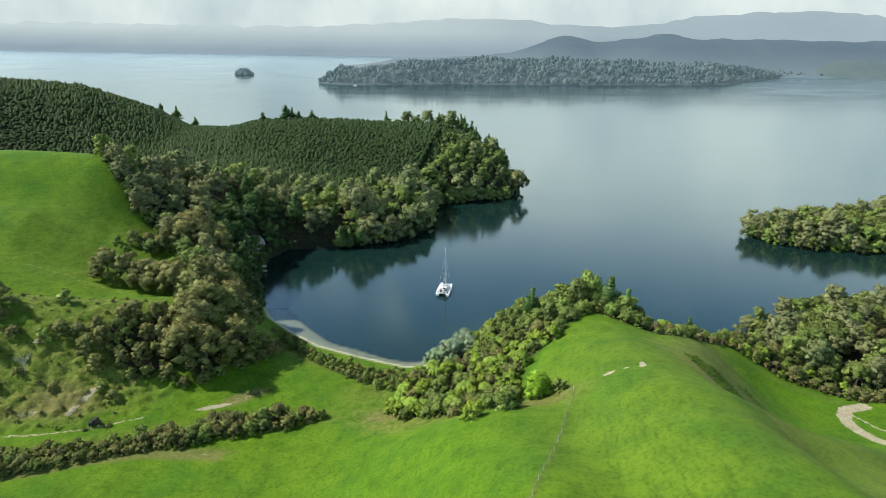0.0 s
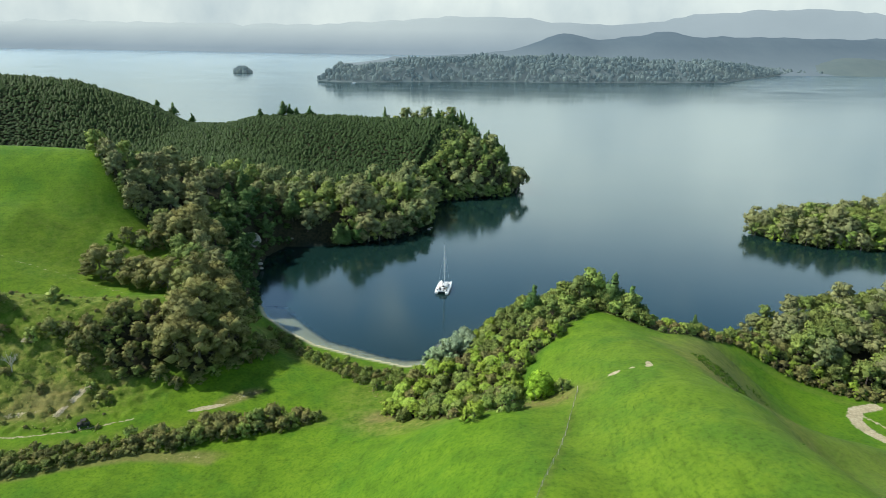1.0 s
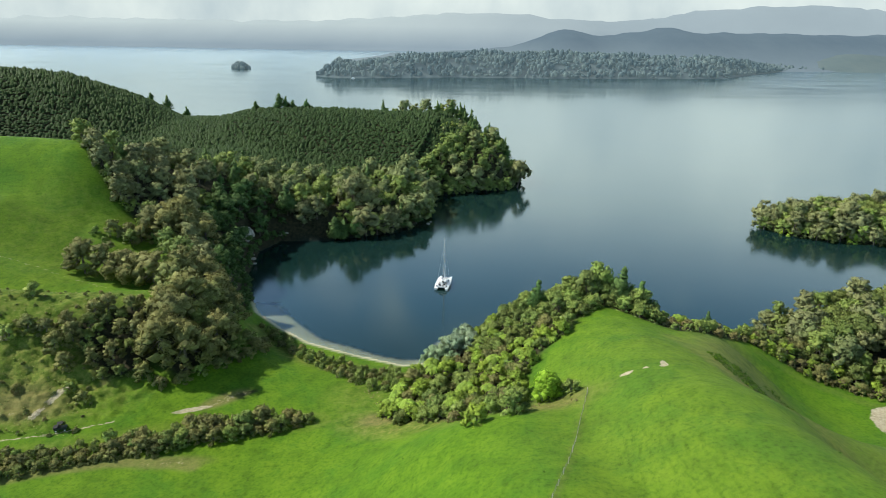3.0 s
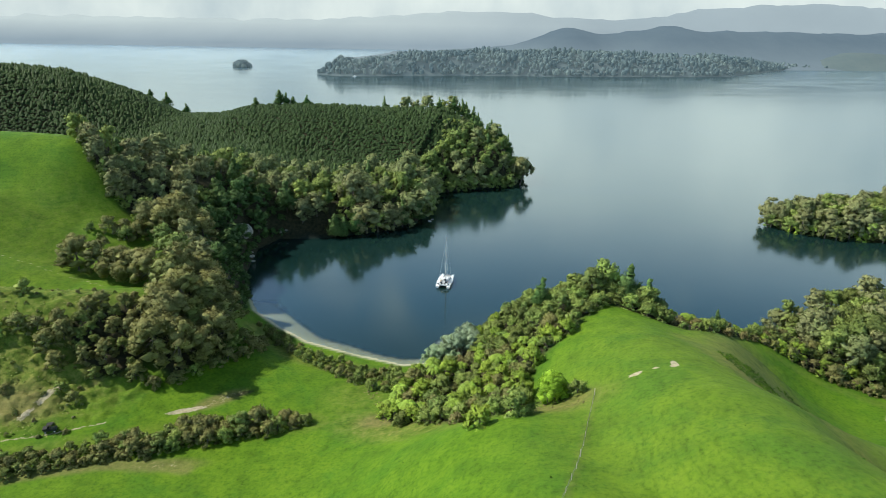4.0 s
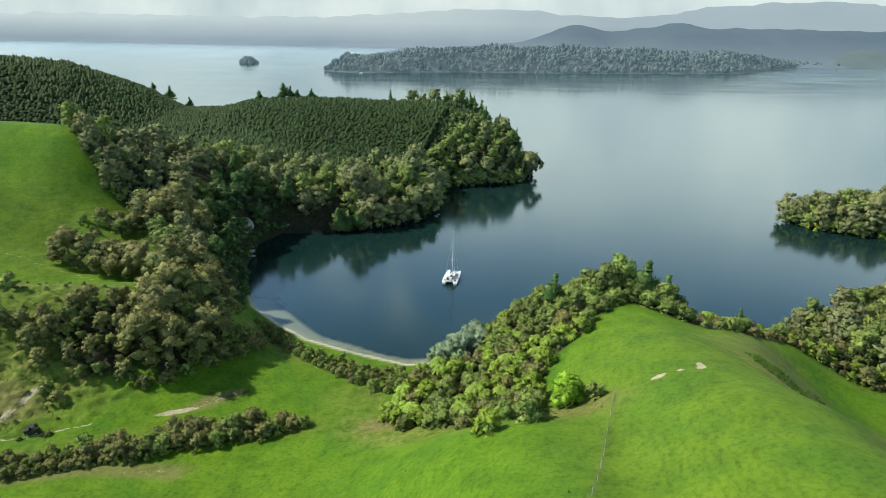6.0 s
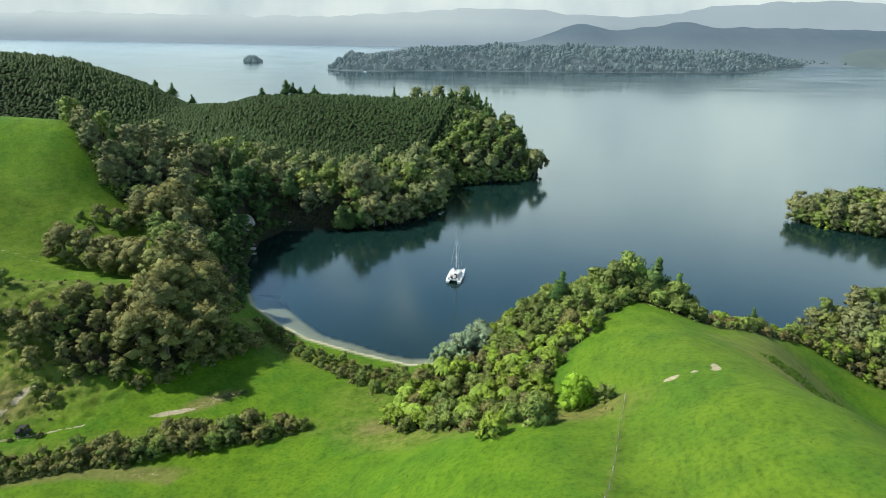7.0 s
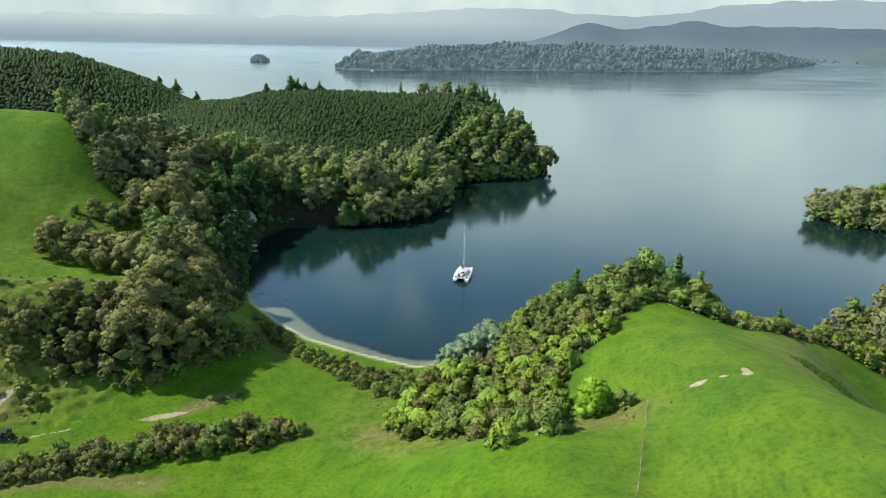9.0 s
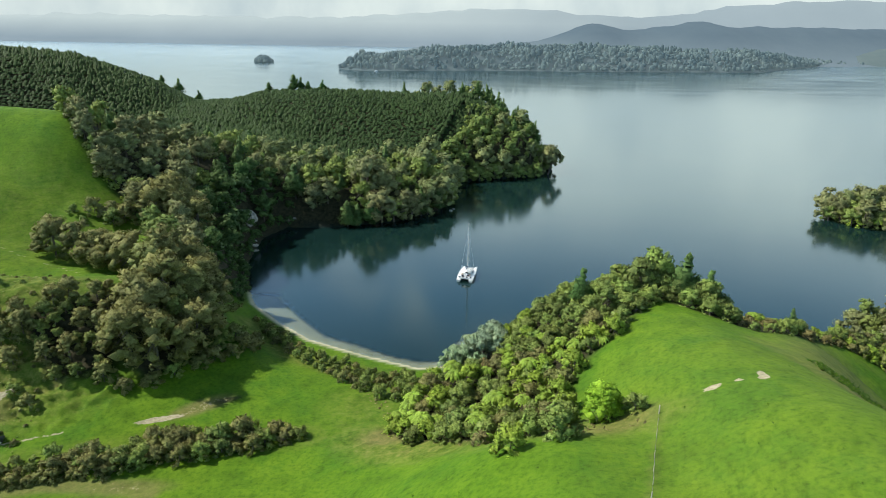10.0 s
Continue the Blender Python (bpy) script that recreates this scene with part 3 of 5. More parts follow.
def clump(v, f, rng, x, y, z, r, tall):
    """One rounded, uneven tree far off."""
    n, rings = len(v), ((0.15, 0.75), (0.5, 1.0), (0.8, 0.7))
    for up, wide in rings:
        for k in range(6):
            g = k * math.pi / 3 + up
            q = r * wide * rng.uniform(0.7, 1.25)
            v.append((x + q * math.cos(g), y + q * math.sin(g), z + tall * (up + rng.uniform(-0.08, 0.08))))
    v.append((x, y, z + tall * rng.uniform(0.92, 1.08)))
    for ring in range(2):
        for k in range(6):
            a, b = n + ring * 6 + k, n + ring * 6 + (k + 1) % 6
            f += [(a, b, b + 6), (a, b + 6, a + 6)]
    f += [(n + 12 + k, n + 12 + (k + 1) % 6, n + 18) for k in range(6)]


far_wood()


# ---- trees ----
def rand(a, b):
    return random.uniform(a, b)


def unit(v):
    return v / (np.linalg.norm(v, axis=-1, keepdims=True) + 1e-9)


def leaf_cards(lobes, count, size, droop=0.0, inner=0.25, split=3):
    """Leaf clumps as small folded blades over the billows of a crown. Gives vertices, faces and the billows' normals."""
    lobes = np.array(lobes, float)
    area = (lobes[:, 3] * lobes[:, 4] + lobes[:, 3] * lobes[:, 5] + lobes[:, 4] * lobes[:, 5])
    main = np.random.choice(len(lobes), len(lobes) * split, p=area / area.sum())
    out = unit(np.random.normal(size=(len(main), 3)) + (0, 0, 0.45))
    small = lobes[main, :3] + out * lobes[main, 3:6] * 0.62
    radius = lobes[main, 3:6] * np.random.uniform(0.34, 0.78, (len(main), 1))
    pick = np.random.choice(len(main), count, p=(w := (radius ** 2).sum(1)) / w.sum())
    way = unit(np.random.normal(size=(count, 3)) + 0.55 * out[pick])
    reach = 1.06 - (inner + 0.1) * np.random.rand(count) ** 1.4 + 0.28 * np.random.rand(count) ** 4
    at = small[pick] + way * radius[pick] * reach[:, None]
    facing = unit(way + 0.5 * np.random.normal(size=(count, 3)))
    middle = lobes[:, :3].mean(0) - (0, 0, 0.5 * lobes[:, 5].mean())
    dome = unit(at - middle)
    side = unit(np.cross(facing, np.random.normal(size=(count, 3))))
    along = np.cross(facing, side)
    along[:, 2] -= droop
    big = size * np.random.uniform(0.55, 1.35, count)[:, None]
    a, b = at - along * big, at + along * big
    c, d = at + side * big * 0.62 - facing * big * 0.2, at - side * big * 0.62 - facing * big * 0.2
    v = np.stack([a, c, b, d], 1).reshape(-1, 3)
    i = np.arange(count)[:, None] * 4
    f = np.stack([i + [0, 1, 2], i + [0, 2, 3]], 1).reshape(-1, 3)
    normal = np.repeat(unit(0.42 * way + 0.45 * dome + 0.45 * facing), 4, 0)
    # the dense twig-and-leaf mass inside each billow
    heart = np.concatenate([small, lobes[:, :3]])
    size3 = np.concatenate([radius * 0.62, lobes[:, 3:6] * 0.68])
    aim = np.concatenate([out, np.zeros((len(lobes), 3))])
    shape = unit(BALL_V[None] + 0.16 * np.random.normal(size=(len(heart), 6, 3)))
    lump = heart[:, None] + shape * size3[:, None] * np.random.uniform(0.95, 1.25, (len(heart), 6, 1))
    lump_f = (BALL_F[None] + (len(v) + 6 * np.arange(len(heart)))[:, None, None]).reshape(-1, 3)
    v = np.concatenate([v, lump.reshape(-1, 3)])
    f = np.concatenate([f, lump_f])
    normal = np.concatenate([normal, unit(0.45 * shape + 0.2 * aim[:, None] + 0.5 * unit(lump - middle)).reshape(-1, 3)])
    turned = np.einsum("ij,ij->i", np.cross(v[f[:, 1]] - v[f[:, 0]], v[f[:, 2]] - v[f[:, 0]]), normal[f[:, 0]]) < 0
    f[turned] = f[turned][:, ::-1]
    return v, f, normal


BALL_V = np.array([(1, 0, 0), (-1, 0, 0), (0, 1, 0), (0, -1, 0), (0, 0, 1), (0, 0, -1)], float)
BALL_F = np.array([(a, b, c) for a in (0, 1) for b in (2, 3) for c in (4, 5)])


def crown_object(name, v, f, normal, material, parent=None, **tags):
    ob = mesh_object(name, v, f, material, parent, **tags)
    ob.data.shade_smooth()
    ob.data.normals_split_custom_set_from_vertices([tuple(map(float, q)) for q in normal])
    return ob


def tube(a, b, ra, rb, sides=6):
    """A tapered limb from a to b."""
    a, b = Vector(a), Vector(b)
    q = (b - a).to_track_quat("Z", "Y")
    v = []
    for p, r in ((a, ra), (b, rb)):
        for k in range(sides):
            g = 2 * math.pi * k / sides
            v.append(p + q @ Vector((r * math.cos(g), r * math.sin(g), 0)))
    f = [(k, (k + 1) % sides, sides + (k + 1) % sides, sides + k) for k in range(sides)]
    return v, f + [tuple(range(sides))[::-1], tuple(range(sides, 2 * sides))]


def join(pieces):
    v, f = [], []
    for pv, pf in pieces:
        n = len(v)
        v.extend(pv)
        f.extend(tuple(i + n for i in face) for face in pf)
    return v, f


def limbs(tall, lobes, thick, lean=0.0, fork=0.3, most=6):
    """Trunk and limbs that reach towards the lobes."""
    top = (lean, 0, tall * 0.72)
    knee = (lean * 0.4, rand(-0.2, 0.2), tall * fork)
    out = [tube((0, 0, -0.6), knee, thick, thick * 0.72, 7), tube(knee, top, thick * 0.72, thick * 0.2)]
    for cx, cy, cz, *_ in sorted(lobes, key=lambda l: l[2])[:most]:
        f = rand(0.05, 0.6)
        root = [knee[i] + f * (top[i] - knee[i]) for i in range(3)]
        mid = ((root[0] + cx) / 2, (root[1] + cy) / 2, (root[2] + cz) / 2 - 0.06 * tall)
        out += [tube(root, mid, thick * 0.42, thick * 0.26, 4), tube(mid, (cx, cy, cz), thick * 0.26, thick * 0.07, 3)]
    return join(out)


def round_lobes(tall, wide, count, base=0.3, flat=0.8):
    """Lobes over a domed crown, uneven."""
    out = [(0, 0, tall * 0.62, wide * 0.30, wide * 0.30, tall * 0.26)]
    for k in range(count):
        g, u = k * 2.399 + rand(-0.4, 0.4), (k + 0.5) / count
        up = base + (0.94 - base) * (1 - u ** 0.9)
        spread = wide * 0.40 * math.sqrt(max(0.05, 1 - ((up - base) / (1.0 - base)) ** 2)) * rand(0.78, 1.15)
        r = wide * rand(0.13, 0.21)
        out.append((spread * math.cos(g), spread * math.sin(g), tall * up - r * 0.4, r * rand(0.9, 1.2), r * rand(0.9, 1.2), r * flat * rand(0.8, 1.15)))
    return out


def tree(name, lobes, leaves, size, material, tall, thick, label, category="tree", group="", droop=0.0, most=6, lean=0.0, inner=0.25, fork=0.3):
    """A tree as a thing with trunk and crown; kept far below ground level until copied into place."""
    root = tagged(new(name), label, category, group)
    mesh_object("trunk", *limbs(tall, lobes, thick, lean, fork, most), BARK, root)
    crown_object("crown", *leaf_cards(lobes, int(leaves * 0.85), size * 0.71, droop, inner), material, root)
    return root


FIRST = set()


def plant(proto, x, y, scale=1.0, turn=None, sink=0.0, up=1.0):
    """Stand a copy of a tree on the ground; its first copy is the original itself."""
    z = float(height(x, y)) - sink
    m = Matrix.LocRotScale((x, y, max(z, -0.3)), Euler((rand(-0.05, 0.05), rand(-0.05, 0.05), rand(0, 6.283) if turn is None else turn)), (scale, scale, scale * up))
    if proto.name not in FIRST:
        FIRST.add(proto.name)
        proto.matrix_basis = m
        return proto
    made = copy_thing(proto, Matrix())
    made.matrix_basis = m
    return made


def scatter(poly, gap, keep=None, tries=40000, seed=1):
    """Places in an outline no nearer than gap to one another."""
    rng = random.Random(seed)
    xs, ys = [p[0] for p in poly], [p[1] for p in poly]
    px = np.array([rng.uniform(min(xs), max(xs)) for _ in range(tries)])
    py = np.array([rng.uniform(min(ys), max(ys)) for _ in range(tries)])
    ok = inside(px, py, poly)
    if keep is not None:
        ok &= keep(px, py)
    done, cells = [], {}
    for x, y in zip(px[ok], py[ok]):
        cx, cy = int(x // gap), int(y // gap)
        if all((x - a) ** 2 + (y - b) ** 2 >= gap * gap for i in (-1, 0, 1) for j in (-1, 0, 1) for a, b in cells.get((cx + i, cy + j), ())):
            cells.setdefault((cx, cy), []).append((x, y))
            done.append((float(x), float(y)))
    return done


def make_kinds():
    k = {}
    k["grey"] = [tree("kanuka_tree", round_lobes(h, w, c, 0.2), n, 0.34, LEAF_WARM, h, 0.34, "olive-grey native tree with a billowing crown", group="native trees on the slopes")
                 for h, w, c, n in ((11, 10, 18, 2800), (13, 10.5, 22, 3000), (9.5, 9, 15, 2400), (12, 8.5, 19, 2600))]
    k["slope"] = [tree("kanuka_tree", round_lobes(h, w, c, 0.2), n, 0.54, LEAF_GREY, h, 0.34, "grey-green native tree with a billowing crown", group="native trees on the slopes")
                  for h, w, c, n in ((11, 10, 15, 900), (13, 10.5, 18, 1000), (9.5, 9, 12, 800), (12, 8, 16, 900))]
    k["green"] = [tree("broadleaf_tree", round_lobes(h, w, c, 0.18), n, 0.48, LEAF_GREEN, h, 0.32, "mid-green broadleaf tree with a full rounded crown", group="broadleaf trees")
                  for h, w, c, n in ((9, 8.5, 13, 1000), (11, 8, 15, 1080), (7.5, 8, 11, 880))]
    k["olive"] = [tree("olive_tree", round_lobes(h, w, c, 0.14), n, 0.44, LEAF_OLIVE, h, 0.28, "yellowish olive-green native tree, crown to the ground", group="olive-green trees")
                  for h, w, c, n in ((8, 9, 15, 1500), (6, 7.5, 12, 1100))]
    k["olive_s"] = [tree("olive_shrub", round_lobes(h, w * 1.1, c + 4, 0.0), n, 0.3, LEAF_OLIVE, h, 0.12, "yellowish olive-green native shrub", "shrub", "olive-green shrubs", fork=0.15)
                    for h, w, c, n in ((3.4, 4.2, 9, 720), (2.5, 3.6, 8, 560))]
    k["dark"] = [tree("dark_tree", [(0, 0, h * u, w * (1.22 - u) * rand(0.46, 0.58), w * (1.22 - u) * rand(0.46, 0.58), h * 0.12) for u in np.linspace(0.2, 0.86, 9)]
                      + [(w * 0.3 * math.cos(a), w * 0.3 * math.sin(a), h * rand(0.3, 0.6), w * 0.2, w * 0.2, w * 0.25) for a in (0.4, 1.9, 3.3, 4.8)],
                      n, 0.27, LEAF_DARK, h, 0.26, "dark upright native conifer above the shrubs", group="dark upright trees") for h, w, n in ((11, 6.6, 3600), (9, 5.4, 2800))]
    k["shrub"] = [tree("shrub", round_lobes(h, w * 1.1, c + 4, 0.0), n, 0.31, LEAF_GREEN, h, 0.13, "dense green native shrub", "shrub", "shrubs on the banks", fork=0.15)
                  for h, w, c, n in ((3.6, 4.4, 9, 760), (4.6, 4.6, 11, 900), (2.8, 3.6, 8, 560))]
    k["scrub"] = [tree("scrub_bush", round_lobes(h, w * 1.1, c + 4, 0.0), n, 0.28, LEAF_BROWN, h, 0.11, "brownish-green scrubby bush on rough ground", "shrub", "scrub bushes", fork=0.15)
                  for h, w, c, n in ((3.2, 3.8, 8, 640), (2.4, 3.4, 7, 500))]
    k["bright"] = [tree("bright_bush", round_lobes(h, w * 1.1, c + 4, 0.0), n, 0.29, LEAF_BRIGHT, h, 0.14, "bright yellow-green leafy bush", "shrub", "bright green bushes", fork=0.15)
                   for h, w, c, n in ((4.4, 5.0, 12, 1150), (3.4, 4.2, 9, 720))]
    k["greyshrub"] = [tree("grey_shrub", round_lobes(h, w * 1.1, c + 4, 0.0), n, 0.29, LEAF_WARM, h, 0.12, "olive-grey dense streamside shrub", "shrub", "shrubs along the stream", fork=0.15)
                      for h, w, c, n in ((3.4, 4.4, 9, 740), (2.6, 4.0, 8, 600), (4.4, 5, 11, 900))]
    # plants of the shaded pocket: their shade is put in as dark leaf colour
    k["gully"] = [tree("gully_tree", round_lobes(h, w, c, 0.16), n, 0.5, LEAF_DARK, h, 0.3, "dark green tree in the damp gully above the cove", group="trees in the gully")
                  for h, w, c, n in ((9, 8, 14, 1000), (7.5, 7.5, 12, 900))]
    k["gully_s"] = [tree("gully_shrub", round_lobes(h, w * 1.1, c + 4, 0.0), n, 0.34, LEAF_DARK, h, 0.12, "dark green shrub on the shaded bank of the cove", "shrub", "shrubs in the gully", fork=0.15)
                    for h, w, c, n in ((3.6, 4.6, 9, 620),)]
    k["willow"] = [tree("willow_tree", round_lobes(h, w, 12, 0.3), 1500, 0.34, LEAF_PALE, h, 0.2, "pale silvery-green willow at the water's edge", group="willows", droop=0.5)
                   for h, w in ((6.5, 6), (5, 5))]
    return k


def fern_tree(tall, fronds, reach):
    root = tagged(new("tree_fern"), "yellow-green tree fern with arching fronds", "tree fern", "tree ferns")
    mesh_object("trunk", *tube((0, 0, -0.5), (0.1, 0, tall), 0.16, 0.12, 7), BARK, root)
    for i in range(fronds):
        g, lift = i * 2 * math.pi / fronds + rand(-0.15, 0.15), rand(0.25, 0.6)
        v, f = [], []
        for s in range(8):
            u = s / 7
            r, z = reach * u * (1 - 0.12 * u), tall + reach * (lift * 1.6 * u - (lift + 0.75) * u * u)
            half = reach * 0.17 * math.sin(math.pi * min(1, 0.12 + 0.88 * u)) ** 0.8 + 0.02
            for side, dz in ((-half, -half * 0.45), (0, 0), (half, -half * 0.45)):
                v.append((0.1 + r * math.cos(g) - side * math.sin(g), r * math.sin(g) + side * math.cos(g), z + dz))
            if s:
                n = 3 * s
                f += [(n - 3, n - 2, n + 1, n), (n - 2, n - 1, n + 2, n + 1)]
        mesh_object("frond", v, f, LEAF_FERN, root)
    return root


KINDS = make_kinds()
KINDS["fern"] = [fern_tree(2.6, 15, 2.6), fern_tree(3.4, 17, 3.0), fern_tree(1.4, 12, 2.2)]
for some in KINDS.values():
    for one in some:
        one.location = (0, -400, float(height(0, -400)))


def pick(*names):
    return random.choice(KINDS[random.choice(names)])


# plantation of young pines on the hills: beyond counting
PINES = [(-900, 330), (-500, 345), (-300, 345), (-200, 330), (-158, 318), (-130, 332), (-100, 352), (-60, 372), (-20, 400), (6, 430), (20, 462), (-60, 505), (-240, 560), (-420, 610), (-900, 700)]


def plantation():
    v, f, normal = [], [], []
    spots = []
    rng = random.Random(7)
    for i in range(-220, 16):
        for j in range(0, 150):
            x, y = i * 2.0 + rng.uniform(-0.95, 0.95) + 1.0 * (j % 2), 320 + j * 2.0 + rng.uniform(-0.95, 0.95)
            if x > -440:
                spots.append((x, y))
    px, py = np.array(spots).T
    ok = inside(px, py, PINES)
    px, py = px[ok], py[ok]
    pz = height(px, py)
    for x, y, z in zip(px, py, pz):
        h = rng.choice((1.5, 1.8, 2.1, 2.4, 3.3)) * rng.uniform(0.85, 1.15) * (1.0 + 0.3 * math.sin(x / 37 + y / 23))
        w = rng.uniform(1.4, 2.1)
        turn = rng.uniform(0, 6.28)
        n = len(v)
        for at, wide, out, up in ((0.08, 1.0, 0.34, 0.85), (0.6, 0.6, 0.34, 0.88)):
            for k in range(5):
                g = turn + at + k * 2 * math.pi / 5
                rr = w * wide * rng.uniform(0.75, 1.2)
                v.append((x + rr * math.cos(g), y + rr * math.sin(g), z + h * (at + rng.uniform(-0.07, 0.07))))
                normal.append((out * math.cos(g), out * math.sin(g), up))
        v.append((x + rng.uniform(-0.15, 0.15), y, z + h))
        normal.append((0, 0, 1))
        for k in range(5):
            i, j = n + k, n + (k + 1) % 5
            f += [(i, j, j + 5), (i, j + 5, i + 5), (i + 5, j + 5, n + 10)]
    crown_object("pine_plantation", v, f, normal, NEEDLE, kind="stuff", label="plantation of young dark green pines in rows", category="pine trees")


plantation()

# woods on the slopes above the cove
def fringe(x, y):
    return ~inside(x, y, PINES) & (within(x, y, SHORE) > 1.0)


def far_copy(store, kind, x, y, scale):
    """A light tree for the joined woods: trunk and coarse crown."""
    tall, wide = {"grey": (11.5, 9.5), "green": (9.5, 8.5), "dark": (11, 6), "bright": (8, 8)}[kind]
    lobes = round_lobes(tall * scale, wide * scale, 13, 0.1)
    if kind == "dark":  # a pointed crown in tiers
        lobes = [(0, 0, tall * scale * u, wide * scale * (1.12 - u) * rand(0.46, 0.6), wide * scale * (1.12 - u) * rand(0.46, 0.6), tall * scale * 0.11) for u in np.linspace(0.2, 0.88, 8)]
    v, f, normal = leaf_cards(lobes, 520, 0.42 * scale)
    z = float(height(x, y))
    store[kind][0].append(v + np.array([x, y, max(z, -0.2)]))
    store[kind][1].append(f)
    store[kind][2].append(normal)
    tv, tf = tube((x, y, z - 0.5), (x, y, z + tall * scale * 0.6), 0.3, 0.1, 5)
    store["trunk"][0].append(np.array([tuple(p) for p in tv]))
    store["trunk"][1].append([tuple(q) for q in tf])


def put_store(name, item, material, label):
    verts, faces, n = [], [], 0
    for v, f in zip(*item[:2]):
        verts.append(v)
        faces.extend(tuple(int(i) + n for i in q) for q in f)
        n += len(v)
    ob = mesh_object(name, np.concatenate(verts), faces, material, kind="stuff", label=label, category="forest")
    if item[2]:
        ob.data.shade_smooth()
        ob.data.normals_split_custom_set_from_vertices([tuple(map(float, q)) for q in np.concatenate(item[2])])


# the domed group at the foot of the slope
DOME = [(-105, 239, 1.05), (-99, 235, 1.1), (-92.5, 236, 1.1), (-97, 243, 1.3), (-90, 243, 1.2), (-87, 238, 0.95), (-103, 245, 1.25)]
STORE = {k: ([], [], []) for k in ("grey", "green", "dark", "bright", "trunk")}
slope = [p for p in WOOD_SLOPE if p[0] > -300] + [(-300, 340)]
spots = scatter(slope, 6.4, lambda x, y: fringe(x, y) & (y < 500), seed=3)
for (ax, ay), (bx, by) in zip(SHORE[6:22], SHORE[7:23]):  # a row that overhangs the water
    n = max(1, round(math.hypot(bx - ax, by - ay) / 5.5))
    for i in range(n if ay > 304 else 0):
        f = (i + rand(0.2, 0.8)) / n
        nx, ny = by - ay, -(bx - ax)
        q = -1.5 / math.hypot(nx, ny)
        spots.append((ax + f * (bx - ax) - nx * q * -1, ay + f * (by - ay) - ny * q * -1))
for x, y in sorted(spots, key=lambda p: p[1]):
    kind = random.choice(("grey", "grey", "grey", "green", "green", "dark") if y > 300 else ("grey", "grey", "grey", "green"))
    if y > 240 and random.random() < 0.08:
        kind = "dark"
    if x > -18 and 395 < y < 456 - 0.5 * x and random.random() < 0.8:
        kind = "bright" if y > 322 else kind
    if min(math.hypot(x - a, y - b) for a, b, _ in DOME) < 6:
        continue
    if math.hypot(x + 87, y - 283) < 6:
        continue
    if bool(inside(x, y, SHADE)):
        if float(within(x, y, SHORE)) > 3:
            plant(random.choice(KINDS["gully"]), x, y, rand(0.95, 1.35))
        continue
    ridge = x > 5 and y > 446 and y > 470 - 0.6 * x
    if ridge:
        kind = "dark"
    if math.hypot(x - 48, y - 421) < 6:
        continue
    by_water = y > 240 and float(within(x, y, SHORE)) < 13
    if y < 322 and x > -165:
        plant(random.choice(KINDS["slope" if kind == "grey" else kind]), x, y, rand(1.1, 1.55) if by_water else rand(0.65, 1.3))
    else:
        far_copy(STORE, kind, x, y, rand(0.9, 1.25) if ridge else rand(0.85, 1.6) if by_water and y < 430 else rand(0.8, 1.3))
for x, y, s in DOME:
    plant(random.choice(KINDS["grey"]), x, y, s)
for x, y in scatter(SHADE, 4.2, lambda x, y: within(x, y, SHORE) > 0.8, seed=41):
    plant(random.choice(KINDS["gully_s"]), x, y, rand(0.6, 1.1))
PADDOCK_EDGE = [(-148, 272), (-141, 264), (-134, 257.5), (-126, 252), (-117, 247.5), (-108, 241.5)]
for (ax, ay), (bx, by) in zip(PADDOCK_EDGE, PADDOCK_EDGE[1:]):
    for i in range(3):
        f = (i + rand(0.1, 0.9)) / 3
        x, y = ax + f * (bx - ax) + 1.5, ay + f * (by - ay) + 1.5
        plant(random.choice(KINDS["slope"] + KINDS["green"][:1]), x, y, rand(0.55, 0.95))
        plant(pick("shrub", "olive_s", "bright"), x - 1.6, y - 1.6, rand(0.5, 0.9))
TIP = [(-4, 402), (8, 403), (24, 409), (43, 416), (48, 430), (44, 446), (30, 456), (12, 462), (0, 450)]
for x, y in scatter(TIP, 4.0, seed=43):  # low growth under the trees of the point
    far_copy(STORE, random.choice(("green", "bright", "bright", "grey")), x, y, rand(0.35, 0.55))
for i in range(26):  # regrowth along the edge of the plantation
    f = (i + rand(0.1, 0.9)) / 13
    (ax, ay), (bx, by) = ((-20, 400), (6, 430)) if f < 1 else ((6, 430), (22, 462))
    far_copy(STORE, random.choice(("green", "bright", "grey")), ax + (f % 1) * (bx - ax) + rand(-1, 2), ay + (f % 1) * (by - ay), rand(0.35, 0.6))
put_store("grey_woods", STORE["grey"], LEAF_GREY, "grey-green native woods round the wooded point")
put_store("green_woods", STORE["green"], LEAF_GREEN, "mid-green native woods round the wooded point")
put_store("bright_woods", STORE["bright"], LEAF_GREEN, "sunlit yellow-green trees on the wooded point")
put_store("dark_woods", STORE["dark"], LEAF_DARK, "dark green native woods round the wooded point")
put_store("wood_trunks", STORE["trunk"], BARK, "grey-brown trunks inside the native woods")

# single trees on the skyline
for x, y, s in ((-117, 482, 1.35), (-113, 484, 0.9), (-108, 483, 0.8), (-134, 482, 0.8), (-98, 483, 0.75), (-221, 540, 1.2), (-232, 536, 1.0), (-208, 545, 0.9), (28, 452, 1.0), (18, 458, 0.9), (36, 446, 1.0), (42, 440, 0.9), (23, 455, 0.8), (32, 449, 1.1), (39, 443, 0.8), (45, 434, 0.8)):
    plant(pick("dark"), x, y, s)

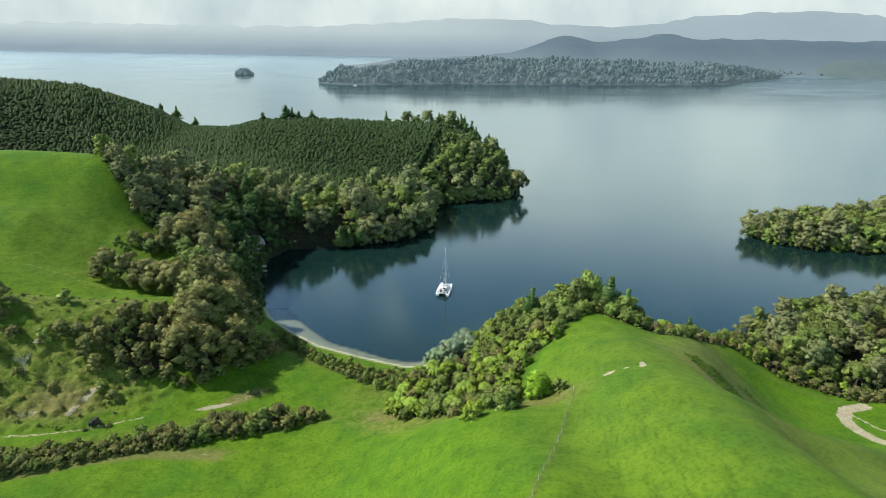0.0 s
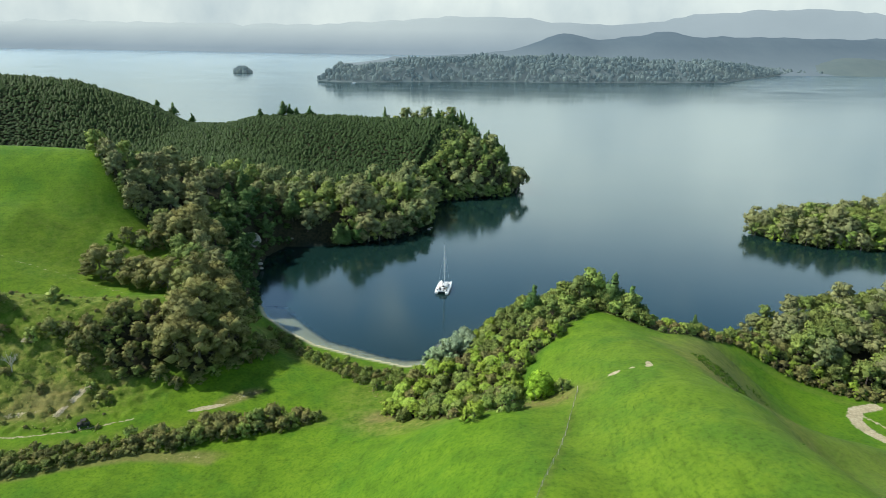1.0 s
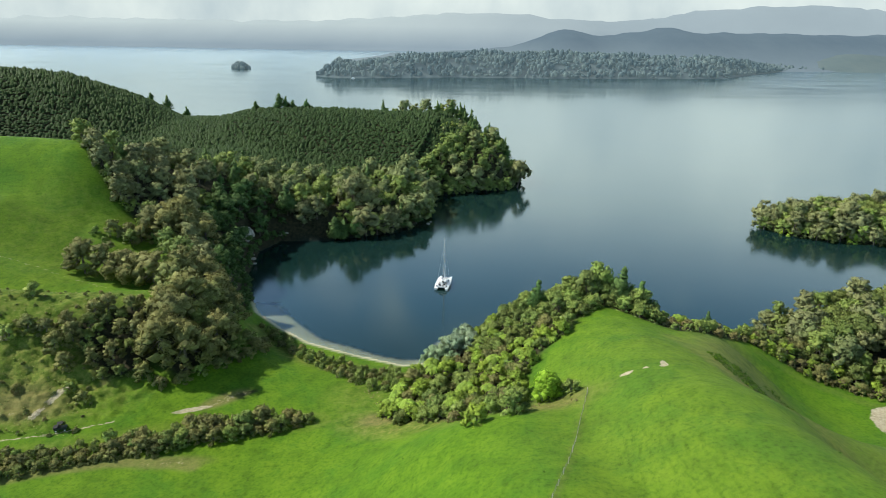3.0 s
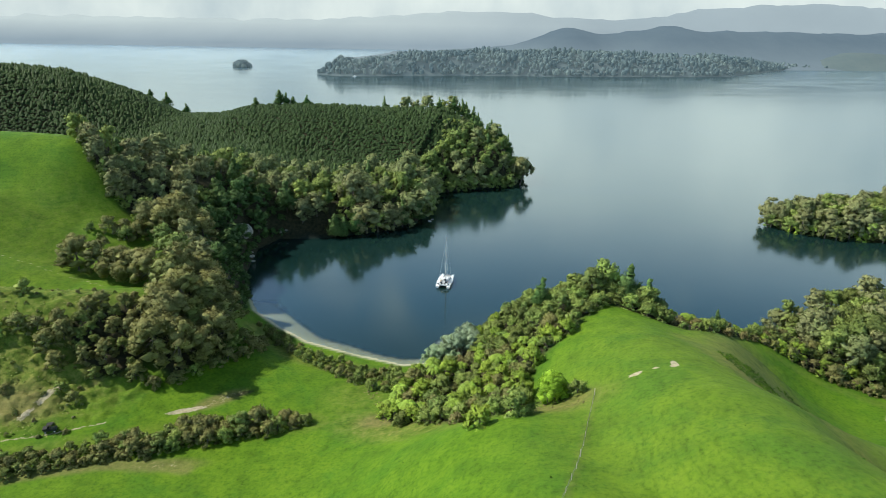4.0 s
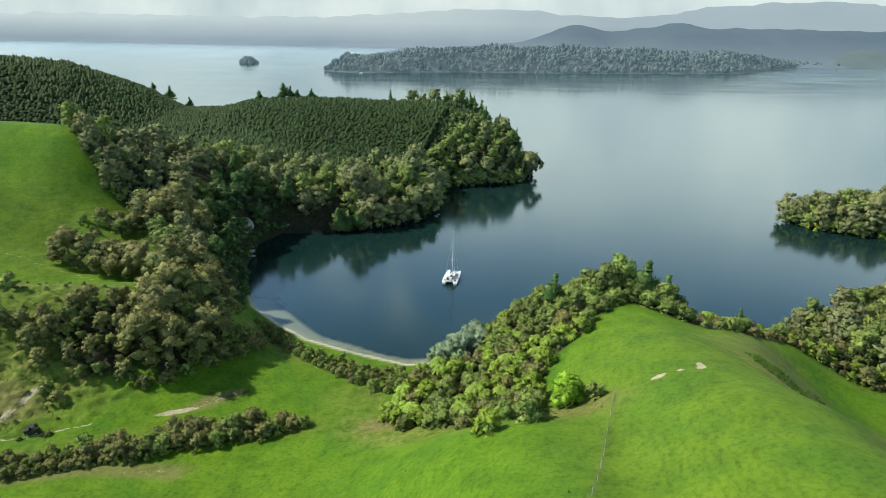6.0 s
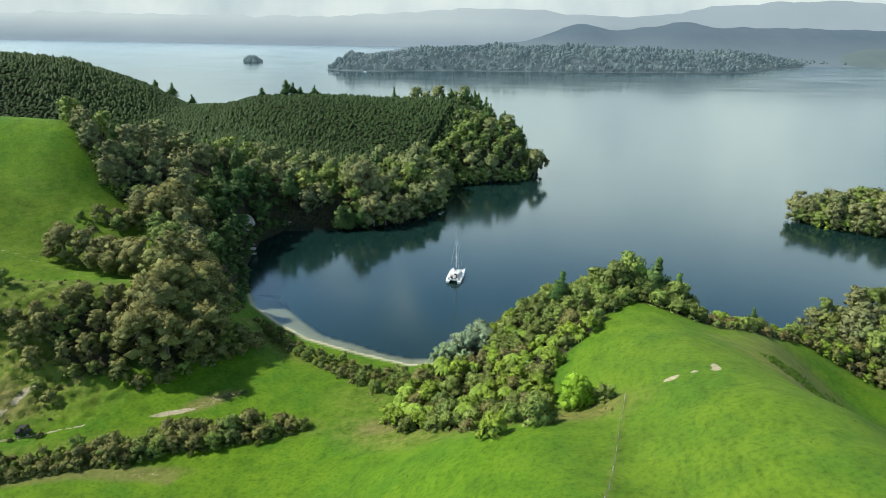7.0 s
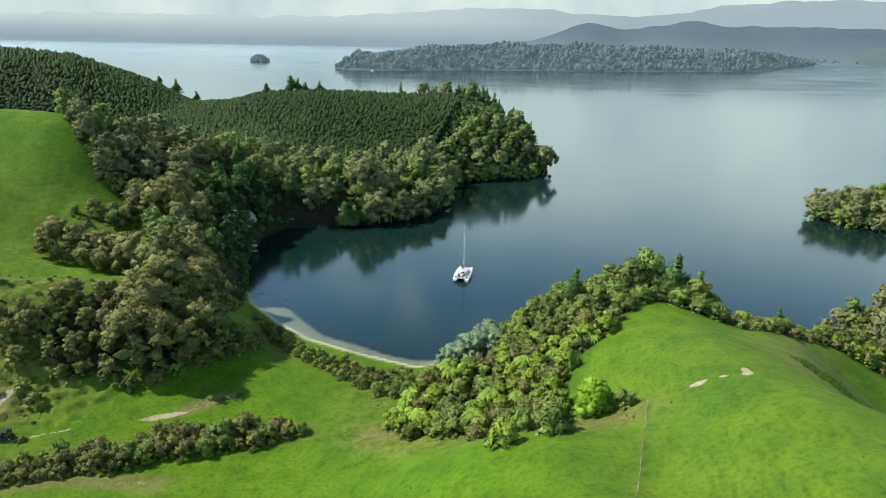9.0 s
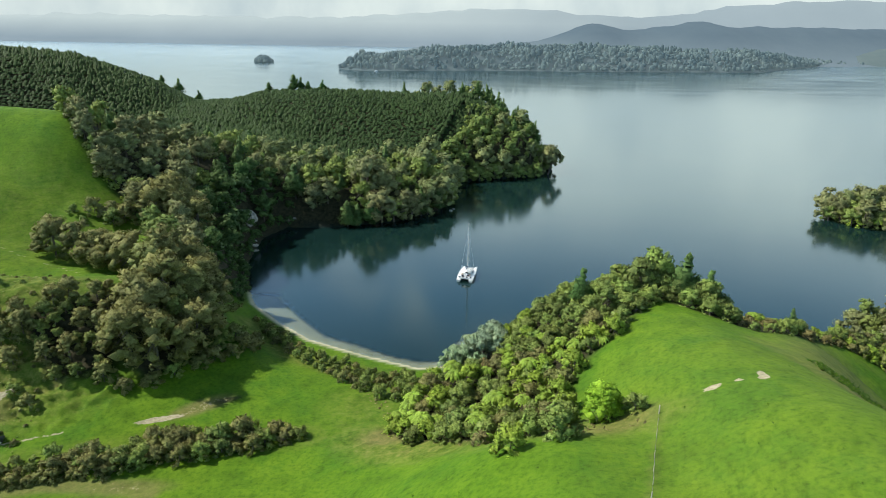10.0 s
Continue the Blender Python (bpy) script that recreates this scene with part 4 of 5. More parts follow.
# the grey tree that leans out over the lake from the tip of the point
plant(tree("leaning_tree", [(3.6, 0, 10.5, 2.6, 2.6, 2.4), (5.0, 0.8, 8.6, 2.2, 2.4, 2.2), (1.6, -0.6, 11.8, 2.6, 2.6, 2.0), (5.6, -0.6, 7.0, 1.6, 1.9, 1.6), (-0.8, 0.5, 10.4, 2.6, 2.8, 2.4), (-2.4, -1, 7.6, 2.8, 3.0, 2.8), (0.5, 0, 6.0, 3.0, 3.0, 2.8), (2.4, 0, 8.2, 2.4, 2.4, 2.2)],
           1500, 0.42, LEAF_GREY, 12, 0.42, "grey-leaved tree with bare limbs leaning over the lake", lean=3.2, most=6, inner=0.5), 47.5, 420.5, 1.35, turn=-0.1)

# the large clump below the terrace, and the row of trees on the terrace
for x, y in scatter(CLUMP, 5.6, seed=4):
    plant(pick("grey", "grey", "grey", "olive"), x, y, rand(0.95, 1.35))
for x, y in scatter(THICKET, 3.1, seed=34):
    plant(pick("grey", "olive", "grey"), x, y, rand(0.42, 0.66) * (0.75 if y > 172 else 1.0))
for x, y, s in ((-116.5, 208.8, 1.0), (-109, 207.5, 1.1), (-102, 205.2, 1.12), (-95.5, 202.5, 1.15), (-89.5, 199, 1.2), (-121.5, 211, 0.7), (-105, 212, 0.8)):
    plant(pick("grey"), x, y, s)
for x, y, s in ((-123, 230, 0.8), (-118, 233.5, 1.2), (-114, 237, 1.3), (-108.5, 233.5, 1.5), (-118.5, 227.5, 0.7), (-111, 231, 1.2), (-105, 236, 1.5), (-109, 238, 1.4), (-115, 233, 1.1)):
    plant(pick("shrub", "greyshrub"), x, y, s)
for x, y, s in ((-127, 167, 1.7), (-124, 163, 1.3), (-112, 174.5, 1.1), (-111, 161, 1.2), (-119, 160, 1.0), (-107, 163, 1.0), (-103, 164, 1.1), (-99, 160, 1.2), (-95, 157, 1.0),
                (-114, 152, 0.7), (-92, 152, 0.9), (-118, 148, 0.8), (-88, 150, 0.8), (-104, 150, 0.6), (-122, 156, 0.9)):
    plant(pick("greyshrub", "scrub", "greyshrub", "shrub"), x, y, s)

for x, y in scatter([(-78, 158), (-68, 157), (-55, 171), (-51, 186), (-56, 186), (-60, 173), (-69, 161)], 3.4, seed=31):
    plant(pick("greyshrub", "shrub", "greyshrub"), x, y, rand(0.7, 1.1))

for x, y in scatter(ROUGH_BANK, 4.2, seed=33):
    plant(pick("olive_s", "scrub", "greyshrub"), x, y, rand(0.18, 0.4))

# shrubs along the stream and behind the beach
STREAM = [(-116, 115), (-95, 122.5), (-85, 127), (-66, 133), (-53, 138), (-41, 141.5), (-30, 146), (-34, 148.5), (-43, 147.5), (-57, 144.5), (-65, 140), (-80, 136), (-92, 132), (-116, 128)]
for x, y in scatter(STREAM, 2.0, seed=9):
    plant(pick("greyshrub", "greyshrub", "greyshrub", "olive_s", "shrub"), x, y, rand(0.6, 1.1) * (0.8 if x < -70 else 1.0))
DUNE = [(-60, 205), (-48, 188), (-30, 171), (-14, 159), (-7, 168), (-13, 175), (-25, 179.5), (-41, 188.5), (-56, 203)]
for x, y in scatter(DUNE, 2.5, seed=10):
    plant(pick("greyshrub", "olive_s", "shrub", "shrub"), x, y, rand(0.4, 0.75))

# the cape
for x, y in scatter(CAPE, 2.6, lambda x, y: within(x, y, SHORE) > 0.5, seed=5):
    if math.hypot(x - 22.8, y - 129.2) < 5.0:
        continue
    if x > 60:
        plant(pick("fern", "shrub", "bright", "scrub"), x, y, rand(0.55, 0.9))
    elif y > 164 and x > 18:
        if float(within(x, y, CAPE)) < 5 and y < 186:
            plant(pick("shrub", "olive_s", "shrub", "olive_s"), x, y, rand(0.7, 1.1))
        else:
            plant(pick("olive", "green", "green", "olive"), x, y, rand(0.58, 0.88) * (0.75 if x < 36 else 1.0))
    elif y > 174 and x < 9:
        continue
    elif y > 172:
        plant(pick("shrub", "olive_s", "shrub", "bright"), x, y, rand(0.8, 1.15))
    else:
        plant(pick("shrub", "shrub", "bright", "bright", "fern", "fern", "olive_s", "greyshrub", "scrub"), x, y, rand(0.75, 1.15))
for kind, x, y, s in (("shrub", 14.3, 120.6, 1.35), ("bright", 7.0, 118.6, 0.95), ("shrub", 26.8, 127.6, 0.85), ("shrub", 10.5, 124.5, 0.9), ("scrub", 3.0, 128.5, 0.8), ("shrub", -2.5, 138, 1.0), ("olive_s", -9.5, 141.0, 0.8)):
    plant(KINDS[kind][0], x, y, s)
plant(tree("round_bush", round_lobes(5.6, 6.0, 26, 0.06, 0.95) + [(0, 0, 2.7, 2.3, 2.3, 2.2)], 2000, 0.24, LEAF_LIME, 5.6, 0.2, "dense round bright green bush above the fence", "shrub", fork=0.15), 22.4, 129.0, 1.15)
for x, y, s in ((-4.5, 180, 0.8), (-2.0, 182, 1.0), (0.5, 181, 1.05), (2.5, 185, 1.2), (5.0, 182, 1.3), (7.5, 186, 1.35), (3.0, 177, 0.85), (9.0, 180, 1.0)):
    plant(pick("willow"), x, y, s)
for x, y, s in ((28, 182.5, 0.9), (51.5, 182.5, 1.05), (56, 179, 0.85), (75, 177, 0.5)):
    plant(KINDS["dark"][0], x, y, s, up=1.1)
for x, y, s in ((42, 186, 1.0), (46.5, 187, 1.08), (38, 190, 0.95), (49, 190, 0.9), (34, 186, 0.8)):
    plant(pick("olive", "green"), x, y, s, up=1.2)
for x, y in scatter([p for p in RIGHT if p[0] < 310], 5.2, lambda x, y: (within(x, y, SHORE) > 0.5) & (x < 190), seed=6):
    near_edge = float(within(x, y, RIGHT)) < 5 and y < 190
    plant(pick("scrub", "olive_s", "shrub", "greyshrub") if near_edge else pick("olive", "olive", "green", "slope", "scrub"), x, y, rand(0.65, 1.0) * (0.55 if x < 104 else 1.0))
for x, y in scatter([(86, 175), (94, 169), (106, 164), (116, 157), (128, 155), (132, 165), (118, 172), (104, 178), (92, 184)], 2.7, seed=36):
    plant(pick("olive_s", "scrub", "olive_s", "greyshrub", "bright"), x, y, rand(0.6, 0.95))
for kind, x, y, s in (("olive", 118, 184, 1.25), ("olive", 125, 188, 1.4), ("olive", 121, 194, 1.45), ("slope", 131, 192, 1.2), ("slope", 112, 192, 1.1), ("slope", 107, 187, 0.9), ("green", 128, 198, 1.3)):
    plant(KINDS[kind][0], x, y, s)  # the domed trees at the head of the bank
hedge = [(86, 172), (94, 167.5), (106, 162.5), (116, 155.5), (128, 153)]
for (ax, ay), (bx, by) in zip(hedge, hedge[1:]):
    for i in range(5):
        f = (i + rand(0, 0.8)) / 5
        plant(pick("scrub", "scrub", "greyshrub", "bright"), ax + f * (bx - ax), ay + f * (by - ay) + rand(0, 1.5), rand(0.5, 0.8))
for x, y in scatter(ISLE, 4.6, seed=8):
    plant(pick("slope", "green", "olive", "olive"), x, y, rand(0.75, 1.05) if float(within(x, y, ISLE)) < 5 and x > 180 else rand(1.0, 1.45))

for (ax, ay), (bx, by) in zip([(170, 328), (178, 319.5), (190, 313.5), (206, 310)], [(178, 319.5), (190, 313.5), (206, 310), (236, 309)]):
    for i in range(3):
        f = (i + rand(0.1, 0.9)) / 3
        plant(pick("bright", "bright", "fern", "olive_s"), ax + f * (bx - ax) + 0.8, ay + f * (by - ay) + 1.2, rand(1.1, 1.6))
for x, y, s in ((167, 334, 0.95), (170, 331, 1.0), (174, 333, 1.15), (178, 326, 1.0)):
    plant(KINDS["slope"][3], x, y, s)


def rock(x, y, size, tall, label, rng):
    """A weathered boulder, sunk a little into the ground."""
    bm = bmesh.new()
    bmesh.ops.create_icosphere(bm, subdivisions=3, radius=1.0)
    shift = Vector((rng.uniform(0, 90), rng.uniform(0, 90), 0))
    for v in bm.verts:
        k = 1 + 0.34 * noise.fractal(v.co * 1.3 + shift, 1.0, 2.0, 3)
        v.co = Vector((v.co.x * size * k, v.co.y * size * 0.7 * k, v.co.z * tall * k))
    me = bpy.data.meshes.new("rock")
    bm.to_mesh(me)
    bm.free()
    me.materials.append(STONE)
    ob = tagged(new("rock", me), label, "rock", "rocks on the cove shore")
    ob.matrix_basis = pose(x, y, max(float(height(x, y)), -0.2) + 0.25 * tall, 0, 0, rng.uniform(0, 360))


def stone():
    n = Nodes("shore_stone")
    col = n.ramp(n.noise(1.1, 6, 0.65), (0.3, (0.20, 0.19, 0.16)), (0.55, (0.36, 0.34, 0.29)), (0.75, (0.46, 0.44, 0.38)))
    return n.done(n.plain(col, 0.85, normal=n.bump(n.noise(3.0, 5, 0.7), 0.7, 0.12)))


STONE = stone()
ROCKS = random.Random(51)
for x, y, size, tall in ((-80.6, 272, 1.6, 0.5), (-79.2, 268.5, 1.1, 0.45), (-81.8, 276, 0.9, 0.4), (-76.0, 302, 1.5, 0.5), (-73.2, 303.2, 0.9, 0.4), (-7.2, 333, 1.0, 0.7), (-6.0, 336.5, 0.8, 0.5)):
    rock(x, y, size, tall, "pale weathered boulder at the water's edge", ROCKS)
rock(-87, 284, 4.2, 3.4, "grey rock outcrop in the shaded gully above the cove", ROCKS)

# ---- catamaran at anchor ----
WHITE = simple("white_gelcoat", (0.80, 0.81, 0.80), 0.25, vary=0.04, scale=0.8)
GREY_DECK = simple("grey_deck", (0.48, 0.49, 0.50), 0.7, vary=0.1)
DARK_GLASS = simple("tinted_window", (0.015, 0.018, 0.022), 0.12)
NAVY = simple("navy_canvas", (0.03, 0.04, 0.07), 0.85)
ALLOY = simple("mast_alloy", (0.78, 0.79, 0.80), 0.35, 0.35, 0.05)
BLACK = simple("black_rubber", (0.02, 0.02, 0.02), 0.8)
TAN = simple("tan_cushion", (0.30, 0.25, 0.18), 0.9)
NET = simple("grey_netting", (0.16, 0.17, 0.18), 0.9)


def part(name, bm, material, parent, label="", smooth=False):
    """One mesh object from a bmesh, under a thing or a part."""
    me = bpy.data.meshes.new(name)
    bm.to_mesh(me)
    bm.free()
    me.materials.append(material)
    if smooth:
        me.shade_smooth()
    ob = new(name, me)
    ob.parent = parent
    return tagged(ob, label)


def box(x0, x1, y0, y1, z0, z1, bevel=0.0, taper=0.0):
    """A bevelled box; taper draws the top in."""
    bm = bmesh.new()
    bmesh.ops.create_cube(bm, size=1.0)
    for v in bm.verts:
        k = 1 - taper if v.co.z > 0 else 1.0
        v.co = Vector(((x0 + x1) / 2 + v.co.x * (x1 - x0) * k, (y0 + y1) / 2 + v.co.y * (y1 - y0) * k, (z0 + z1) / 2 + v.co.z * (z1 - z0)))
    if bevel:
        bmesh.ops.bevel(bm, geom=bm.edges[:], offset=bevel, segments=2, affect="EDGES")
    return bm


def rod(a, b, ra, rb=None, sides=8):
    v, f = tube(a, b, ra, ra if rb is None else rb, sides)
    bm = bmesh.new()
    vs = [bm.verts.new(p) for p in v]
    for q in f:
        bm.faces.new([vs[i] for i in q])
    return bm


def loft(rings):
    bm = bmesh.new()
    rows = [[bm.verts.new(p) for p in ring] for ring in rings]
    n = len(rows[0])
    for a, b in zip(rows, rows[1:]):
        for k in range(n):
            bm.faces.new((a[k], a[(k + 1) % n], b[(k + 1) % n], b[k]))
    bm.faces.new(rows[0][::-1])
    bm.faces.new(rows[-1])
    return bm


def catamaran():
    root = tagged(new("catamaran"), "white sailing catamaran at anchor with sails furled", "sailboat")
    for side in (-1, 1):
        rings = []
        for k in range(13):
            u = k / 12
            y, half = -6 + 12 * u, 0.72 * (1 - max(0, (u - 0.45) / 0.55) ** 2.2) * (0.86 + 0.14 * min(1, u * 4)) + 0.03
            top, keel, cx = 1.25 + 0.25 * u, -0.45 + 0.35 * max(0, u - 0.8) * 5 * 0.6, side * 2.05
            if u < 0.1:
                top = 0.55 + 5 * u
            rings.append([(cx + half, y, top), (cx + half * 0.98, y, 0.5), (cx + half * 0.6, y, -0.15), (cx, y, keel), (cx - half * 0.6, y, -0.15), (cx - half * 0.98, y, 0.5), (cx - half, y, top), (cx, y, top + 0.06)])
        hull = part("hull", loft(rings), WHITE, root, smooth=False)
        part("stripe", box(side * 2.05 - 0.745, side * 2.05 + 0.745, -4.6, -0.4, 0.82, 0.94), NAVY, hull, "dark blue hull stripe")
        part("stern_step", box(side * 2.05 - 0.5, side * 2.05 + 0.5, -5.95, -5.2, 0.62, 0.70, 0.02), GREY_DECK, hull)
        part("rudder", box(side * 2.05 - 0.04, side * 2.05 + 0.04, -5.7, -5.3, -0.9, 0.2, 0.02), BLACK, root)
    part("bridge_deck", box(-2.1, 2.1, -5.3, 2.2, 0.75, 1.32, 0.08), WHITE, root)
    part("foredeck", box(-1.9, 1.9, 2.25, 4.2, 1.0, 1.36, 0.08), WHITE, root)
    part("cross_beam", rod((-2.05, 5.0, 1.3), (2.05, 5.0, 1.3), 0.12), ALLOY, root)
    for x0, x1 in ((-1.4, -0.05), (0.05, 1.4)):
        part("trampoline", box(x0, x1, 4.25, 4.9, 1.24, 1.27), NET, root, "grey trampoline net")
    cabin = part("cabin", box(-1.95, 1.95, -1.6, 2.3, 1.30, 2.15, 0.18, 0.22), WHITE, root, smooth=True)
    for x0, x1 in ((-1.2, -0.45), (-0.37, 0.37), (0.45, 1.2)):
        part("window", box(x0, x1, 2.05, 2.16, 1.62, 1.92, 0.02), DARK_GLASS, cabin, "tinted cabin window")
    for side in (-1, 1):
        part("window", box(side * 1.80 - 0.05, side * 1.80 + 0.05, -1.0, 1.6, 1.62, 1.90, 0.02), DARK_GLASS, cabin, "tinted cabin window")
        part("hatch", box(side * 0.8 - 0.3, side * 0.8 + 0.3, 0.3, 0.9, 2.14, 2.19, 0.02), DARK_GLASS, cabin, "smoked deck hatch")
    part("door", box(-0.45, 0.45, -1.66, -1.55, 1.34, 2.05, 0.02), DARK_GLASS, cabin)
    cockpit = part("cockpit", box(-1.7, 1.7, -4.6, -1.7, 1.325, 1.40, 0.02), GREY_DECK, root)
    for side in (-1, 1):
        part("bench", box(side * 1.35 - 0.3, side * 1.35 + 0.3, -4.3, -1.9, 1.40, 1.72, 0.05), WHITE, cockpit)
        part("cushion", box(side * 1.35 - 0.27, side * 1.35 + 0.27, -4.1, -2.2, 1.72, 1.80, 0.03), TAN, cockpit, "tan bench cushion")
    part("table", box(-0.5, 0.5, -3.6, -2.7, 1.86, 1.91, 0.01), WHITE, cockpit)
    part("table_leg", rod((0, -3.15, 1.4), (0, -3.15, 1.86), 0.06), ALLOY, cockpit)
    part("helm_seat", box(-1.1, -0.5, -4.75, -4.3, 1.4, 1.95, 0.06), NAVY, root)
    part("wheel", rod((0.9, -4.35, 1.85), (0.9, -4.28, 1.85), 0.34, 0.34, 14), BLACK, root, "black steering wheel")
    bimini = part("canopy", box(-1.5, 1.5, -3.4, -1.5, 2.95, 3.03, 0.03), WHITE, root, "white cockpit canopy")
    for x in (-1.4, 1.4):
        for y in (-3.3, -1.6):
            part("pole", rod((x, y, 1.4), (x, y, 2.97), 0.03), ALLOY, bimini)
    for x in (-1.9, -0.6, 0.6, 1.9):
        part("locker", box(x - 0.28, x + 0.28, -5.15, -4.8, 1.32, 1.62, 0.04), NAVY if abs(x) > 1 else BLACK, root, "dark stowed gear locker")
    mast = part("mast", rod((0, 0.6, 1.9), (0, 0.45, 18.8), 0.2, 0.13), ALLOY, root, "tall white mast")
    for z, half in ((7.6, 0.95), (12.4, 0.75)):
        part("spreader", rod((-half, 0.35, z), (half, 0.35, z), 0.04), ALLOY, mast)
    part("masthead", rod((0, 0.45, 18.8), (0, 0.1, 19.1), 0.02), BLACK, mast)
    boom = part("boom", rod((0, 0.45, 3.35), (0, -3.9, 3.45), 0.10), ALLOY, root)
    part("sail_cover", loft([[(0.16 * k * math.cos(g), 0.3 - 4.0 * u, 3.58 + 0.02 * u + 0.24 * k * math.sin(g)) for g in np.linspace(0, 2 * math.pi, 8, endpoint=False)]
                             for u, k in ((0, 0.6), (0.1, 1.0), (0.6, 0.9), (1.0, 0.45))]), NAVY, boom, "dark sail cover over the furled sail")
    for a, b, r in (((0, 4.95, 1.4), (0, 0.5, 17.6), 0.05), ((-2.5, -0.4, 1.4), (0, 0.45, 17.0), 0.02), ((2.5, -0.4, 1.4), (0, 0.45, 17.0), 0.02), ((0, -3.9, 3.5), (0, 0.45, 18.6), 0.02)):
        part("stay", rod(a, b, 0.7 * r, 0.7 * r, 5), WHITE if r > 0.03 else ALLOY, mast)
    for side in (-1, 1):
        for y in (-4.4, -2.6, -0.8, 1.0, 2.8, 4.6):
            part("stanchion", rod((side * 2.62, y, 1.3), (side * 2.62, y, 1.95), 0.022, 0.022, 5), ALLOY, root)
        part("lifeline", rod((side * 2.62, -4.4, 1.93), (side * 2.62, 4.6, 1.93), 0.015, 0.015, 4), ALLOY, root)
    root.matrix_basis = pose(0.9, 248.0, 0.0, 0, 0, -10)


catamaran()


def dinghy(x, y, turn):
    root = tagged(new("moored_launch"), "small white launch moored off the far shore", "boat")
    rings = []
    for k in range(7):
        u = k / 6
        half = 1.3 * (1 - u ** 3) + 0.05
        rings.append([(half, -4 + 8 * u, 1.0 + 0.3 * u), (half * 0.7, -4 + 8 * u, 0), (0, -4 + 8 * u, -0.4), (-half * 0.7, -4 + 8 * u, 0), (-half, -4 + 8 * u, 1.0 + 0.3 * u)])
    part("hull", loft(rings), WHITE, root)
    part("cabin", box(-1.0, 1.0, -2, 1.5, 1.0, 2.6, 0.2, 0.2), WHITE, root)
    root.matrix_basis = pose(x, y, 0, 0, 0, turn)


dinghy(-190, 1412, 80)


# ---- farm buggy beside the track ----
def buggy():
    root = tagged(new("farm_buggy"), "small dark green farm buggy parked beside the track", "vehicle")
    green = simple("dark_green_paint", (0.020, 0.032, 0.022), 0.4)
    part("body", box(-0.72, 0.72, -1.35, 1.35, 0.42, 0.82, 0.08), green, root)
    part("bonnet", box(-0.62, 0.62, 0.75, 1.45, 0.8, 1.02, 0.1, 0.15), green, root)
    part("tray", box(-0.72, 0.72, -1.45, -0.45, 0.82, 1.12, 0.03), BLACK, root)
    for x in (-0.33, 0.33):
        part("seat", box(x - 0.25, x + 0.25, -0.35, 0.15, 0.82, 1.0, 0.05), BLACK, root)
        part("backrest", box(x - 0.25, x + 0.25, -0.42, -0.32, 0.95, 1.45, 0.04), BLACK, root)
    roof = part("roof", box(-0.68, 0.68, -0.6, 0.65, 1.86, 1.92, 0.03), BLACK, root)
    for x in (-0.64, 0.64):
        part("post", rod((x, -0.5, 0.8), (x, -0.5, 1.88), 0.03), BLACK, roof)
        part("post", rod((x, 0.8, 0.95), (x, 0.55, 1.88), 0.03), BLACK, roof)
        for y in (-0.9, 0.95):
            wheel = part("wheel", rod((x * 1.05, y, 0.3), (x * 1.38, y, 0.3), 0.31, 0.31, 16), BLACK, root)
            part("rim", rod((x * 1.37, y, 0.3), (x * 1.41, y, 0.3), 0.16, 0.16, 10), ALLOY, wheel)
    x, y = -88.6, 140.6
    root.matrix_basis = pose(x, y, float(height(x, y)) - 0.02, 0, 0, -70)


buggy()


# ---- fence down the spur ----
POST = simple("weathered_post", (0.42, 0.39, 0.33), 0.9, vary=0.3)
WIRE = simple("fence_wire", (0.20, 0.20, 0.19), 0.7, 0.3)


def fence(line, gap=4.2):
    root = tagged(new("fence"), "weathered post-and-wire farm fence across the pasture", "fence")
    spots = []
    for (ax, ay), (bx, by) in zip(line, line[1:]):
        n = max(1, round(math.hypot(bx - ax, by - ay) / gap))
        spots += [(ax + (bx - ax) * i / n, ay + (by - ay) * i / n) for i in range(n)]
    spots.append(line[-1])
    tops = []
    for i, (x, y) in enumerate(spots):
        z, stout = float(height(x, y)), 0.09 if i % 6 == 0 else 0.05
        tops.append((x, y, z))
        part("post", rod((x, y, z - 0.4), (x + rand(-0.04, 0.04), y, z + (1.4 if i % 6 == 0 else 1.15)), stout, stout * 0.9, 6), POST, root)
    for up in (0.3, 0.6, 0.9, 1.1):
        pieces = [tube((a[0], a[1], a[2] + up), (b[0], b[1], b[2] + up), 0.012, 0.012, 3) for a, b in zip(tops, tops[1:])]
        mesh_object("wire", *join(pieces), WIRE, root)
    return root


fence([(29.2, 123.5), (27.2, 117.5), (25.4, 112), (23.4, 105.5), (20.5, 97), (16, 86), (10, 70)])


